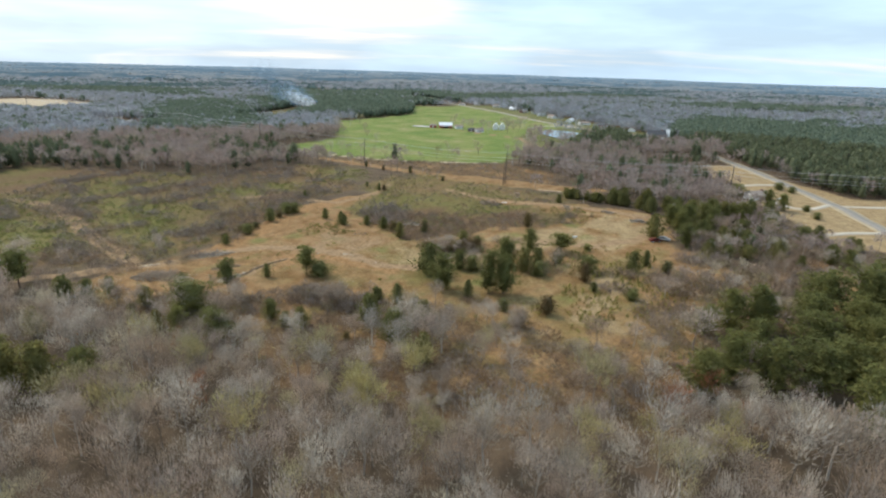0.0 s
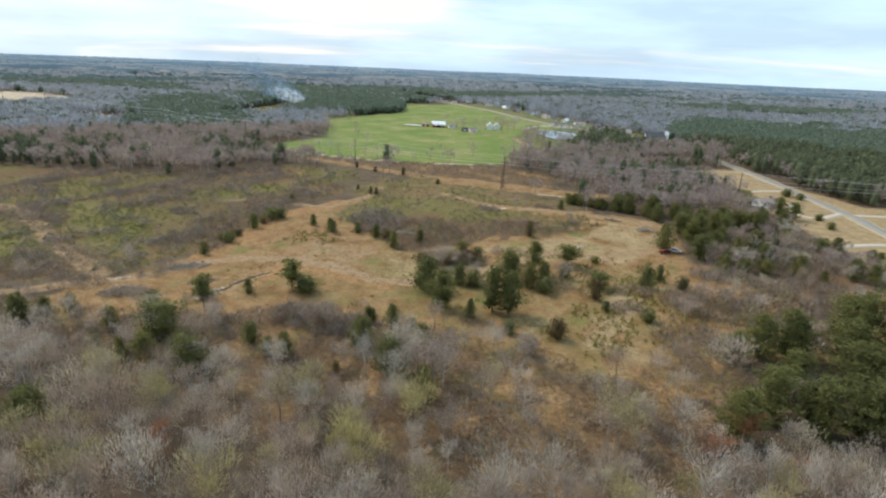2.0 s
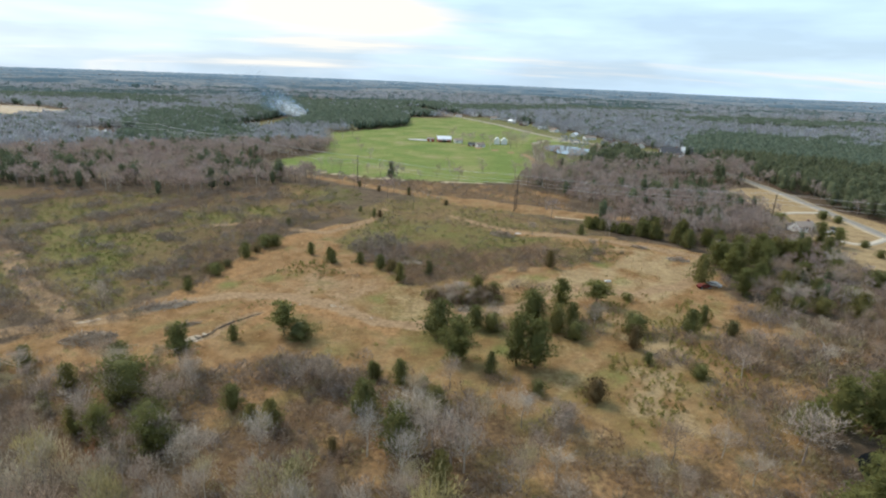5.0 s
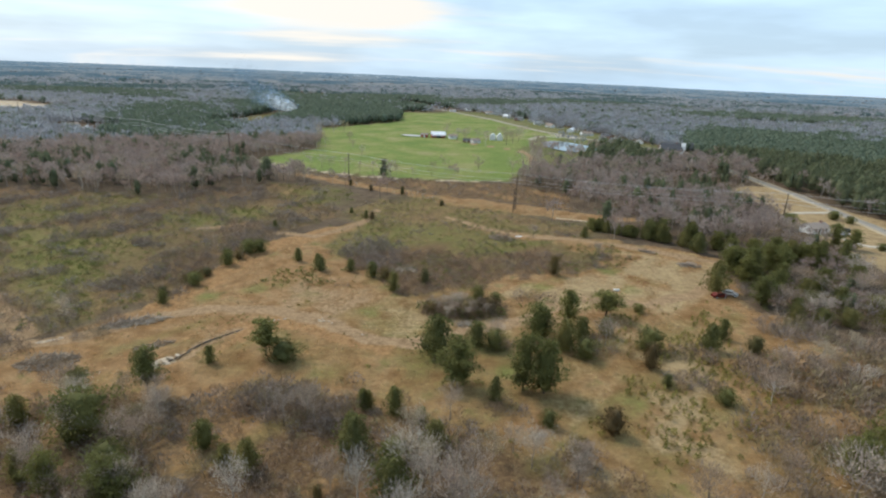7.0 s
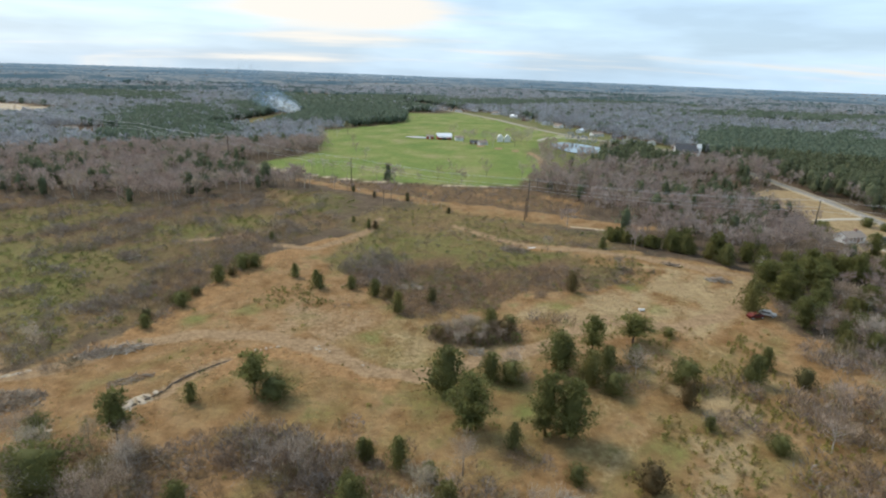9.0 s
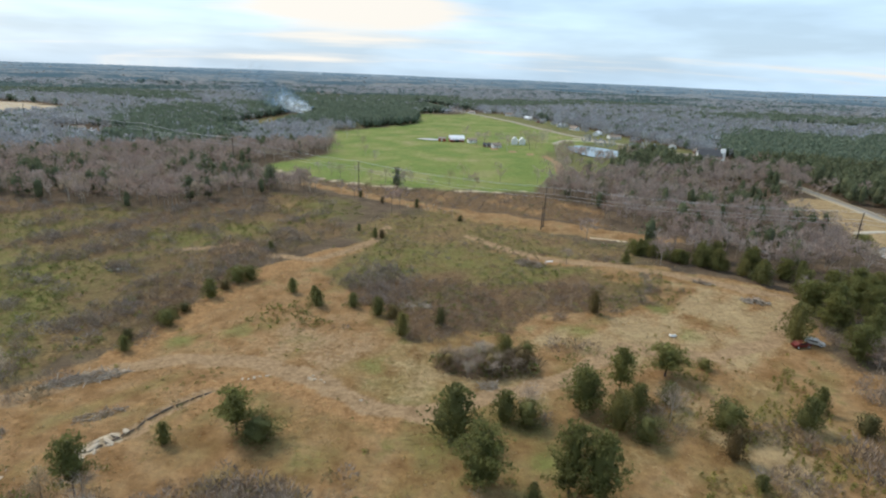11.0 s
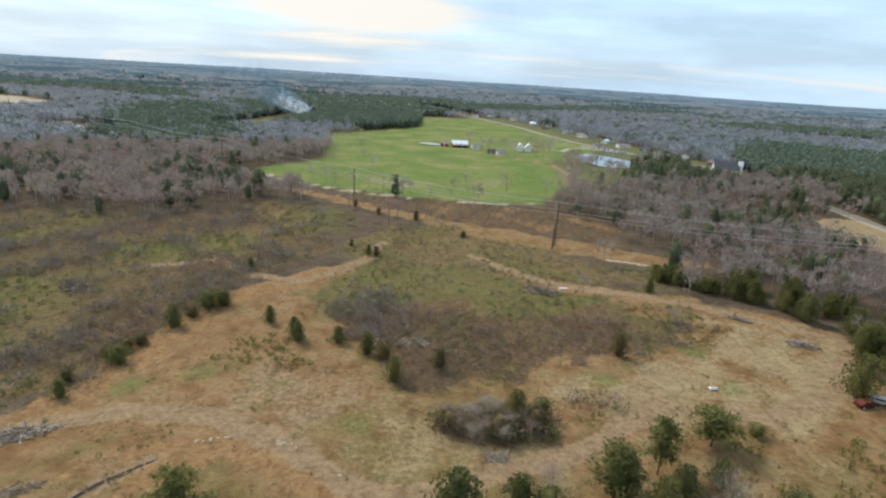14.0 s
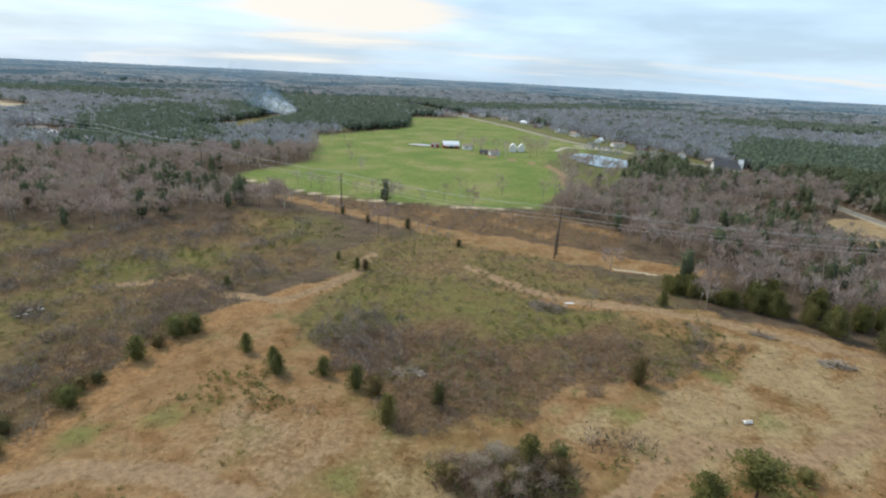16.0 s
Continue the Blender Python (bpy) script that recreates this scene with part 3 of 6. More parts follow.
def leafy_bush(seed, k=26, flat=0.75):
    rng = np.random.default_rng(seed)
    s = Shape()
    for _ in range(k):
        az, u = rng.uniform(0, 6.283), rng.random() ** 0.6
        z = rng.uniform(0.12, 1.0)
        r = 0.5 * u * math.sqrt(max(0.05, 1 - (z - 0.35) ** 2 * 2))
        s.tuft(np.array([r * math.cos(az), r * math.sin(az), z * 0.85]), rng.uniform(0.12, 0.22), rng, 1, flat)
    return s.arrays()


def sedge(seed, k=5):
    rng = np.random.default_rng(seed)
    s = Shape()
    for i in range(k):
        az = i * 6.283 / k + rng.normal() * 0.5
        d = np.array([math.cos(az) * 0.5, math.sin(az) * 0.5, rng.uniform(0.25, 0.62)])
        o = np.array([math.cos(az), math.sin(az), 0]) * 0.08
        s.blade(o, o + d, rng.uniform(0.22, 0.4), rng)
    return s.arrays()


def far_crown(seed, k, pine):
    """A tree seen from far. Pine: an uneven rounded inside with k scraps that stand out of it. Leafless: k upswept sprays."""
    rng = np.random.default_rng(seed)
    s = Shape()
    n = 5
    if pine:
        v = [(0, 0, 0.0)]
        for zz, rr in ((0.34, 0.36), (0.68, 0.28)):
            for j in range(n):
                az = j * 6.283 / n + rng.normal() * 0.3
                r = rr * rng.uniform(0.65, 1.25)
                v.append((r * math.cos(az), r * math.sin(az), zz + rng.normal() * 0.07))
        v.append((rng.normal() * 0.1, rng.normal() * 0.1, 0.88))
        f = []
        for j in range(n):
            jj = (j + 1) % n
            f += [(0, 1 + jj, 1 + j), (1 + j, 1 + jj, 6 + j), (1 + jj, 6 + jj, 6 + j), (6 + j, 6 + jj, 11)]
        s.add(v, f)
    for i in range(k):
        az, z = i * 2.4 + rng.normal() * 0.3, 0.22 + 0.68 * (i + rng.random()) / k
        r = 0.46 * math.sqrt(max(0.05, 1 - ((z - 0.45) / 0.55) ** 2)) * (rng.uniform(0.6, 1.0) if pine else math.sqrt(rng.uniform(0.05, 1.0)))
        c = np.array([r * math.cos(az), r * math.sin(az), z])
        if pine:
            s.tuft(c, rng.uniform(0.10, 0.17), rng, 1, 0.6)
        else:
            g = norm(np.array([math.cos(az) * r, math.sin(az) * r, 0.35]) + rng.normal(size=3) * 0.12)
            s.blade(c - g * 0.10, c + g * rng.uniform(0.12, 0.24), rng.uniform(0.09, 0.16), rng)
    return s.arrays()


def stamp(name, layers, items, mats, label, category="", smooth=False):
    """Many plants as one mesh. layers: a list of shapes, each a list of (points, triangles, material index).
    items: rows of x, y, width, height, shape."""
    items = np.asarray(items, float)
    rng = np.random.default_rng(len(items))
    V, F, I, T, base = [], [], [], [], 0
    zg = height(items[:, 0], items[:, 1])
    tints = np.clip(0.5 + 0.35 * wob(items[:, 0], items[:, 1], 17, 4.0) + rng.normal(size=len(items)) * 0.26, 0, 0.999)
    if items.shape[1] > 5:
        tints = np.where(items[:, 5] >= 0, np.clip(items[:, 5], 0, 0.999), tints)
    ang = rng.uniform(0, 6.283, len(items))
    for s in range(len(layers)):
        sel = np.nonzero(items[:, 4].astype(int) == s)[0]
        if not len(sel):
            continue
        c, sn = np.cos(ang[sel]), np.sin(ang[sel])
        W, H = items[sel, 2], items[sel, 3]
        for v, f, mi in layers[s]:
            x = (v[None, :, 0] * c[:, None] - v[None, :, 1] * sn[:, None]) * W[:, None] + items[sel, 0][:, None]
            y = (v[None, :, 0] * sn[:, None] + v[None, :, 1] * c[:, None]) * W[:, None] + items[sel, 1][:, None]
            z = v[None, :, 2] * H[:, None] + zg[sel][:, None] - 0.05
            V.append(np.stack([x, y, z], -1).reshape(-1, 3))
            F.append((f[None] + (np.arange(len(sel)) * len(v))[:, None, None]).reshape(-1, 3) + base)
            I.append(np.full(len(sel) * len(f), mi))
            T.append(np.repeat(tints[sel], len(v)))
            base += len(sel) * len(v)
    me = mesh_of(name, np.vstack(V), np.vstack(F), mats, np.concatenate(I), np.concatenate(T))
    if smooth:
        me.polygons.foreach_set("use_smooth", np.ones(len(me.polygons), bool))
    return tagged(new(name, me), label, category or name.replace("_", " "), kind="stuff")


# ---- ground ----
def axis(lo, a, b, hi, step, grow):
    mid = list(np.arange(a, b + 0.1, step))
    up, s = [b], step
    while up[-1] < hi:
        s *= grow
        up.append(up[-1] + s)
    dn, s = [a], step
    while dn[-1] > lo:
        s *= grow
        dn.append(dn[-1] - s)
    return np.array(dn[:0:-1] + mid + up[1:])


def ground_material():
    mat, nt, b = material("land", 0.95)
    b.inputs["Specular IOR Level"].default_value = 0.1
    geo = nt.nodes.new("ShaderNodeNewGeometry").outputs["Position"]
    mp = nt.nodes.new("ShaderNodeMapping")
    mp.inputs["Scale"].default_value = (1, 1, 0)
    nt.links.new(geo, mp.inputs[0])
    p = mp.outputs[0]
    n_big, n_mid, n_fine, n_grit = noise_node(nt, p, 0.035, 5), noise_node(nt, p, 0.16, 5), noise_node(nt, p, 0.9, 5, 0.65), noise_node(nt, p, 4.5, 4, 0.7)

    def masks(name):
        a = nt.nodes.new("ShaderNodeAttribute")
        a.attribute_name = name
        s = nt.nodes.new("ShaderNodeSeparateColor")
        nt.links.new(a.outputs["Color"], s.inputs[0])
        return (*s.outputs[:3], a.outputs["Alpha"])
    dry, orange, green, olive = masks("cover_a")
    bare, sand, brown, lawn = masks("cover_b")
    edge = calc(nt, "ADD", calc(nt, "MULTIPLY", n_fine, 0.65), calc(nt, "MULTIPLY", n_mid, 0.35))

    def soft(mask, lo=0.35, hi=0.62):
        """Break the outline of a mask up with noise."""
        r = nt.nodes.new("ShaderNodeMapRange")
        r.interpolation_type = "SMOOTHSTEP"
        r.inputs["From Min"].default_value, r.inputs["From Max"].default_value = lo, hi
        nt.links.new(calc(nt, "ADD", calc(nt, "MULTIPLY", mask, 0.72), calc(nt, "SUBTRACT", calc(nt, "MULTIPLY", edge, 0.9), 0.32)), r.inputs[0])
        return calc(nt, "MULTIPLY", r.outputs[0], calc(nt, "MULTIPLY", mask, 8.0))
    col = ramp(nt, n_mid, [(0.3, (0.085, 0.062, 0.042)), (0.5, (0.12, 0.088, 0.06)), (0.72, (0.155, 0.118, 0.078))])
    col = mixc(nt, soft(brown), col, ramp(nt, n_fine, [(0.3, (0.11, 0.068, 0.037)), (0.55, (0.16, 0.105, 0.058)), (0.75, (0.20, 0.15, 0.075))]))
    col = mixc(nt, soft(dry), col, ramp(nt, n_mid, [(0.28, (0.160, 0.086, 0.035)), (0.38, (0.222, 0.129, 0.057)), (0.5, (0.274, 0.168, 0.081)), (0.6, (0.298, 0.194, 0.100)), (0.72, (0.190, 0.157, 0.060))]))
    col = mixc(nt, calc(nt, "MULTIPLY", calc(nt, "MULTIPLY", olive, 0.95), ramp(nt, edge, [(0.32, (0.3,) * 3), (0.52, (1.0,) * 3)])), col, ramp(nt, n_mid, [(0.3, (0.185, 0.142, 0.062)), (0.5, (0.165, 0.153, 0.052)), (0.7, (0.122, 0.132, 0.038))]))
    col = mixc(nt, soft(orange), col, ramp(nt, n_fine, [(0.3, (0.275, 0.15, 0.066)), (0.7, (0.325, 0.205, 0.10))]))
    col = mixc(nt, soft(lawn), col, ramp(nt, n_mid, [(0.3, (0.288, 0.205, 0.112)), (0.7, (0.358, 0.272, 0.152))]))
    grass = ramp(nt, n_big, [(0.3, (0.125, 0.185, 0.048)), (0.45, (0.160, 0.212, 0.058)), (0.56, (0.205, 0.232, 0.075)), (0.7, (0.275, 0.255, 0.125))])
    col = mixc(nt, green, col, grass)
    col = mixc(nt, soft(bare), col, ramp(nt, n_fine, [(0.3, (0.28, 0.186, 0.104)), (0.7, (0.33, 0.233, 0.140))]))
    col = mixc(nt, soft(sand), col, ramp(nt, n_fine, [(0.3, (0.40, 0.32, 0.22)), (0.7, (0.54, 0.46, 0.34))]))
    col = mixc(nt, 1.0, col, ramp(nt, noise_node(nt, p, 0.34, 4, 0.6), [(0.3, (0.74, 0.71, 0.68)), (0.5, (0.94, 0.93, 0.92)), (0.7, (1.10, 1.08, 1.05))]), "MULTIPLY")
    col = mixc(nt, 1.0, col, ramp(nt, n_fine, [(0.28, (0.72, 0.7, 0.68)), (0.5, (1, 1, 1)), (0.74, (1.18, 1.17, 1.12))]), "MULTIPLY")
    col = mixc(nt, 1.0, col, ramp(nt, n_grit, [(0.3, (0.78, 0.76, 0.72)), (0.7, (1.2, 1.2, 1.2))]), "MULTIPLY")
    nt.links.new(col, b.inputs["Base Color"])
    bump(nt, b, calc(nt, "ADD", calc(nt, "MULTIPLY", n_fine, 0.7), calc(nt, "MULTIPLY", n_grit, 0.3)), 0.8, 0.5)
    return mat


def build_ground():
    xs, ys = axis(-4950, -120, 125, 4950, 1.25, 1.075), axis(-900, 86, 300, 4900, 1.25, 1.06)
    X, Y = np.meshgrid(xs, ys)
    x, y = X.ravel(), Y.ravel()
    z = height(x, y)
    gul = along(GULLY, x, y, 0.3, 1.2)
    z = z - 0.5 * gul
    nx, ny = len(xs), len(ys)
    i = (np.arange(ny - 1)[:, None] * nx + np.arange(nx - 1)[None]).ravel()
    me = mesh_of("ground", np.stack([x, y, z], -1), None, [ground_material()], quads=np.stack([i, i + 1, i + nx + 1, i + nx], -1))
    me.polygons.foreach_set("use_smooth", np.ones(len(i), bool))
    pale = np.max([inside(q, x, y, 12, 10) for q in PALE_FIELDS], axis=0)
    clear, brush, hill, scrub = inside(CLEARING, x, y, 3), inside(BRUSH, x, y, 4, 5), inside(HILL, x, y, 6, 5), inside(SCRUB, x, y, 6, 5)
    greens = np.max([inside(q, x, y, 8, 5) for q in GREENS], axis=0)
    corr, band, lawn, field = inside(CORRIDOR, x, y, 2), inside(BAND, x, y, 3), inside(LAWN, x, y, 3), inside(FIELD, x, y, 2.5, 2)
    ridge = along([(-74, 180), (-70, 196), (-65, 215), (-58, 232), (-42, 250)], x, y, 2.5, 4) + 0.8 * along([(-52, 166), (-40, 172), (-28, 168), (-14, 160)], x, y, 2, 4) + along([(24, 248), (40, 246)], x, y, 2, 3)
    rust = 0.6 * inside([(-75, 146), (-66, 166), (-46, 172), (-22, 166), (-26, 152), (-48, 144)], x, y, 7, 5) * np.clip(0.35 + 0.9 * wob(x, y, 6, 6), 0, 1)
    patch = np.clip(wob(x, y, 16, 4.0) - 0.25, 0, 1) * clear
    lush = np.max([0.95 * inside([(-18, 158), (-22, 184), (2, 190), (10, 170), (18, 150), (2, 138)], x, y, 9, 6) * np.clip(0.75 + 0.5 * wob(x, y, 7, 5), 0, 1),
                   0.5 * inside([(14, 132), (30, 112), (56, 118), (72, 145), (66, 176), (44, 172), (26, 158)], x, y, 9, 6) * np.clip(0.7 + 0.7 * wob(x, y, 9, 1), 0, 1),
                   0.7 * inside([(-60, 160), (-40, 166), (-12, 152), (-10, 142), (-40, 144)], x, y, 8, 6) * np.clip(0.5 + wob(x, y, 8, 8), 0, 1),
                   0.95 * np.clip(wob(x, y, 9, 2.2) - 0.35, 0, 1) * clear], axis=0)
    tracks = np.max([along(TRACK_A, x, y, 1.3, 2.2), along(TRACK_B, x, y, 1.6, 2.5), 0.8 * along(TRACK_C, x, y, 1.2, 2), along(TRACK_D, x, y, 1.2, 2), 0.9 * along(FARM_LANE, x, y, 1.8, 1.5)], axis=0)
    sandy = np.max([along([(-63, 149), (-60, 153)], x, y, 0.9, 1.4), 0.85 * along([(-93, 161), (-89, 162.6)], x, y, 0.2, 1.0), 0.7 * along([(-44, 172), (-42, 173)], x, y, 0.1, 0.8), 0.7 * along([(-31, 172), (-33, 173)], x, y, 0.1, 0.8), along([(50, 276), (62, 272)], x, y, 0.4, 1.0), along([(-24, 354), (-60, 364), (-112, 396)], x, y, 0.8, 2.0), along([(0, 348), (36, 352)], x, y, 0.6, 1.6)], axis=0)
    straw = np.max([0.8 * inside([(12, 186), (24, 202), (50, 210), (66, 232), (84, 226), (94, 216), (88, 196), (72, 186), (46, 180), (28, 180)], x, y, 8, 5) * np.clip(0.8 + 0.5 * wob(x, y, 10, 3), 0, 1), 0.6 * inside([(-20, 166), (-18, 186), (0, 190), (14, 180), (10, 166)], x, y, 8, 5), 0.7 * inside([(20, 112), (48, 116), (68, 140), (64, 172), (40, 170), (22, 140)], x, y, 8, 5) * np.clip(0.5 + wob(x, y, 8, 1), 0, 1)], axis=0)
    yard = np.clip(1.2 - np.hypot(x - 22, (y - 530) * 0.8) / 30, 0, 1) * (0.4 + 0.6 * np.clip(wob(x, y, 12), 0, 1))
    south = inside(SOUTH_BRUSH, x, y, 5, 4) * np.clip(0.75 + 0.6 * wob(x, y, 12, 3.3), 0, 1)
    a = np.zeros((len(x), 4), np.float32)
    a[:, 0] = np.max([0.6 * band * np.clip(0.4 + wob(x, y, 10, 4), 0, 1), clear * (1 - brush) * (1 - 0.75 * south) * 0.95, corr, 0.45 * hill, 0.6 * scrub * np.clip(0.35 + wob(x, y, 15, 3), 0, 1) * np.clip((x + 150) / 60, 0.35, 0.8), yard, 0.9 * pale, 0.75 * inside([(58, 112), (72, 136), (86, 162), (125, 176), (140, 150), (112, 116)], x, y, 8, 6) * np.clip(0.6 + wob(x, y, 11, 2), 0, 1)], axis=0)
    spots = np.max([np.clip(1.3 - np.hypot(x - sx, (y - sy) * 1.2) / 4.0 + 0.5 * wob(x, y, 3, sx), 0, 1) for sx, sy in GRASS_SPOTS], axis=0)
    a[:, 1] = np.clip(rust + ridge * (0.6 + 0.5 * np.clip(wob(x, y, 7, 3) + 0.4, 0, 1)) + 0.5 * patch * (1 - brush), 0, 1)
    east = inside(OPEN_EAST, x, y, 3, 3)
    a[:, 2] = np.maximum(np.maximum(np.maximum(field, 0.5 * east), 0.3 * spots), 0.35 * np.clip(wob(x, y, 60, 9) - 0.5, 0, 1) * (y > 420))
    a[:, 3] = np.max([0.6 * hill * np.clip(0.75 + 0.6 * wob(x, y, 13, 8), 0, 1), greens, 0.75 * scrub * np.clip(0.45 - 1.1 * wob(x, y, 30, 2), 0, 1) * np.clip((-x - 84) / 30, 0.4, 1), lush, 0.95 * spots, 0.85 * inside(FIRE_FIELD, x, y, 4, 4), brush * np.clip((y - 222) / 14 + 0.9 * wob(x, y, 14, 6), 0, 0.9)], axis=0)
    c = np.zeros((len(x), 4), np.float32)
    c[:, 0], c[:, 1] = np.maximum(np.maximum(np.maximum(tracks * 0.95, 0.8 * along(GULLY, x, y, 1.0, 1.6)), 0.55 * inside([(-56, 172), (-50, 200), (-30, 206), (-14, 188), (-20, 166), (-40, 176)], x, y, 10, 6)), 0.8 * yard), np.maximum(sandy, 0.85 * pale)
    c[:, 2], c[:, 3] = np.max([brush, band, 0.55 * hill, scrub * 0.95, south, along(GULLY, x, y, 0.7, 1.0), inside(FIRE_FIELD, x, y, 4, 4)], axis=0), np.maximum(lawn, straw * (1 - brush))
    for nm, arr in (("cover_a", a), ("cover_b", c)):
        me.attributes.new(nm, "FLOAT_COLOR", "POINT").data.foreach_set("color", arr.ravel())
    tagged(new("ground", me), "rolling land of dry tan grass, brown litter and green pasture", "ground", kind="structure")


build_ground()


def strip(name, pts, width, mat, label, lift=0.08, step=3.0):
    """A road or lane that lies on the land, with slightly sunk edges."""
    out = []
    for (ax, ay), (bx, by) in zip(pts, pts[1:]):
        k = max(1, int(math.hypot(bx - ax, by - ay) / step))
        out += [(ax + (bx - ax) * i / k, ay + (by - ay) * i / k) for i in range(k)]
    out.append(pts[-1])
    P = np.array(out, float)
    for _ in range(6):
        P[1:-1] = (P[:-2] + 2 * P[1:-1] + P[2:]) / 4
    d = np.gradient(P, axis=0)
    d /= np.linalg.norm(d, axis=1)[:, None]
    side = np.stack([d[:, 1], -d[:, 0]], -1)
    cols, z0 = [], height(P[:, 0], P[:, 1])
    for o, dz in ((-0.5, -0.25), (-0.46, 0.0), (0.0, 0.05), (0.46, 0.0), (0.5, -0.25)):
        q = P + side * o * width
        cols.append(np.column_stack([q, np.maximum(z0, height(q[:, 0], q[:, 1])) + lift + dz]))
    V = np.stack(cols, 1).reshape(-1, 3)
    n = len(P)
    q = [(i * 5 + j, i * 5 + j + 1, (i + 1) * 5 + j + 1, (i + 1) * 5 + j) for i in range(n - 1) for j in range(4)]
    me = mesh_of(name, V, None, [mat], quads=q)
    return tagged(new(name, me), label, name, kind="structure")


M_ASPHALT = plain("worn_asphalt", (0.25, 0.225, 0.19), 0.9, 0.15, 0.5)
M_SOIL = plain("dark_gully_soil", (0.15, 0.115, 0.09), 0.95, 0.3, 1.5)
M_GRAVEL = plain("pale_gravel", (0.42, 0.37, 0.29), 0.95, 0.2, 0.8)
M_SHOULDER = plain("road_shoulder", (0.34, 0.28, 0.18), 0.95, 0.25, 0.6)
strip("verge", ROAD, 8.0, M_SHOULDER, "mown dry grass verge beside the country road", 0.05)
strip("road", ROAD, 4.6, M_ASPHALT, "grey worn two-lane asphalt country road", 0.14)
for d in DRIVES:
    strip("driveway", d, 3.2, M_GRAVEL, "pale gravel driveway running off the road", 0.1)
GULLY_BED = [(-62.5, 149.0), (-60.6, 151.6), (-59.2, 153.8), (-57.8, 156.0), (-57.2, 158.4), (-55.9, 160.6), (-54.2, 162.6), (-52.2, 164.4), (-50.4, 166.2), (-48.4, 167.6), (-46.5, 168.8)]
for i, (p, q) in enumerate(zip(GULLY_BED, GULLY_BED[1:])):
    k = 0.3 * math.sin(i * 2.3)
    strip("gully", [p, ((p[0] + q[0]) / 2 + k, (p[1] + q[1]) / 2 - k), (q[0] - 0.2, q[1] - 0.2)], 0.19 + 0.08 * math.sin(i * 1.7), M_SOIL, "narrow dark eroded gully across the clearing", -0.06, 0.6)
strip("side_road", [(88, 690), (75, 700), (60, 640), (110, 590), (140, 560)][3:] + [(100, 575), (84, 545)], 5.0, M_GRAVEL, "pale gravel side road by the pasture", 0.1)


def pond(pts, label, mat=None):
    """Water in a shallow outline with an uneven bank."""
    P, n = [], len(pts)
    for k in range(48):
        f = k / 48 * n
        i = int(f)
        u = f - i
        p0, p1, p2, p3 = (np.array(pts[(i + j) % n], float) for j in (-1, 0, 1, 2))
        P.append(0.5 * (2 * p1 + (p2 - p0) * u + (2 * p0 - 5 * p1 + 4 * p2 - p3) * u * u + (3 * p1 - p0 - 3 * p2 + p3) * u ** 3))
    P = np.array(P)
    z = float(height(P[:, 0], P[:, 1]).max()) + 0.15
    c = P.mean(0)
    V = np.vstack([np.column_stack([P, np.full(48, z)]), [(c[0], c[1], z)]])
    me = mesh_of("pond", V, [(i, (i + 1) % 48, 48) for i in range(48)], [mat or M_WATER])
    tagged(new("pond", me), label, "pond", kind="structure")


def water(name, colour, gloss):
    mat, nt, b = material(name, 0.08)
    b.inputs["Base Color"].default_value = colour
    b.inputs["Specular IOR Level"].default_value = gloss
    g = nt.nodes.new("ShaderNodeNewGeometry")
    bump(nt, b, noise_node(nt, g.outputs["Position"], 1.2, 3), 0.15, 0.05)
    return mat


M_WATER = water("pond_water", (0.12, 0.14, 0.13, 1), 0.8)
# near-black, low-gloss copy of the water: the pines' shade in its colour
M_DARK_WATER = water("shaded_water", (0.012, 0.014, 0.016, 1), 0.15)
pond(POND_A, "small pale farm pond beside the barn")
pond(POND_C, "dark still woodland pond among pines", M_DARK_WATER)
pond(POND_B, "grey farm pond reflecting the cloudy sky")


# ---- single trees of the clearing ----
def shapes(make, seeds, names, mats, **kw):
    """Mesh pairs (wood, foliage) for single trees."""
    out = []
    for s in seeds:
        w, l = make(s, **kw)
        out.append((mesh_of(names[0], w[0], w[1], [mats[0]]), mesh_of(names[1], l[0], l[1], [mats[1]])))
    return out


PINES = shapes(pine_tree, (11, 12, 13, 14), ("trunk", "crown"), (M_PINEBARK, M_PINE_O), core=0.33, scraps=21)
AIRY = shapes(pine_tree, (15, 16, 17), ("trunk", "crown"), (M_PINEBARK, M_PINE_O), start=0.30, limbs=26, scraps=20)
CEDARS = shapes(cedar_tree, (21, 22, 23), ("trunk", "crown"), (M_PINEBARK, M_CEDAR_O), shape="cone") + shapes(cedar_tree, (24, 25), ("trunk", "crown"), (M_PINEBARK, M_CEDAR_O), shape="round", scraps=1900)
RUSTY = shapes(cedar_tree, (26, 27), ("trunk", "crown"), (M_PINEBARK, M_RCEDAR_O), shape="column")
BARE = shapes(bare_tree, (31, 32, 33, 34, 35, 36, 37, 38), ("trunk", "crown"), (M_BARK_O, M_TWIG_O), twigs=1000, spread=0.30, thick=0.95, fork=0.34, w=0.0056, limbs=10)
BAREFAR = shapes(bare_tree, (131, 132, 133, 134), ("trunk", "crown"), (M_BARK_O, M_TWIG_O), limbs=9, twigs=220, fork=0.2, w=0.014, spread=0.32, thick=0.9)
WHITE = shapes(bare_tree, (141, 142, 143, 144), ("trunk", "crown"), (M_PALEBARK, M_PALETWIG), limbs=12, twigs=900, w=0.0048, thick=0.95, rise=1.3)
BUDDING = shapes(bare_tree, (151, 152, 153), ("trunk", "crown"), (M_BARK_O, M_BUDS), twigs=1200, w=0.0066, spread=0.30, fork=0.34)
RUST = shapes(bare_tree, (154, 155), ("trunk", "crown"), (M_BARK_O, M_RUSTY), twigs=760, w=0.0085)
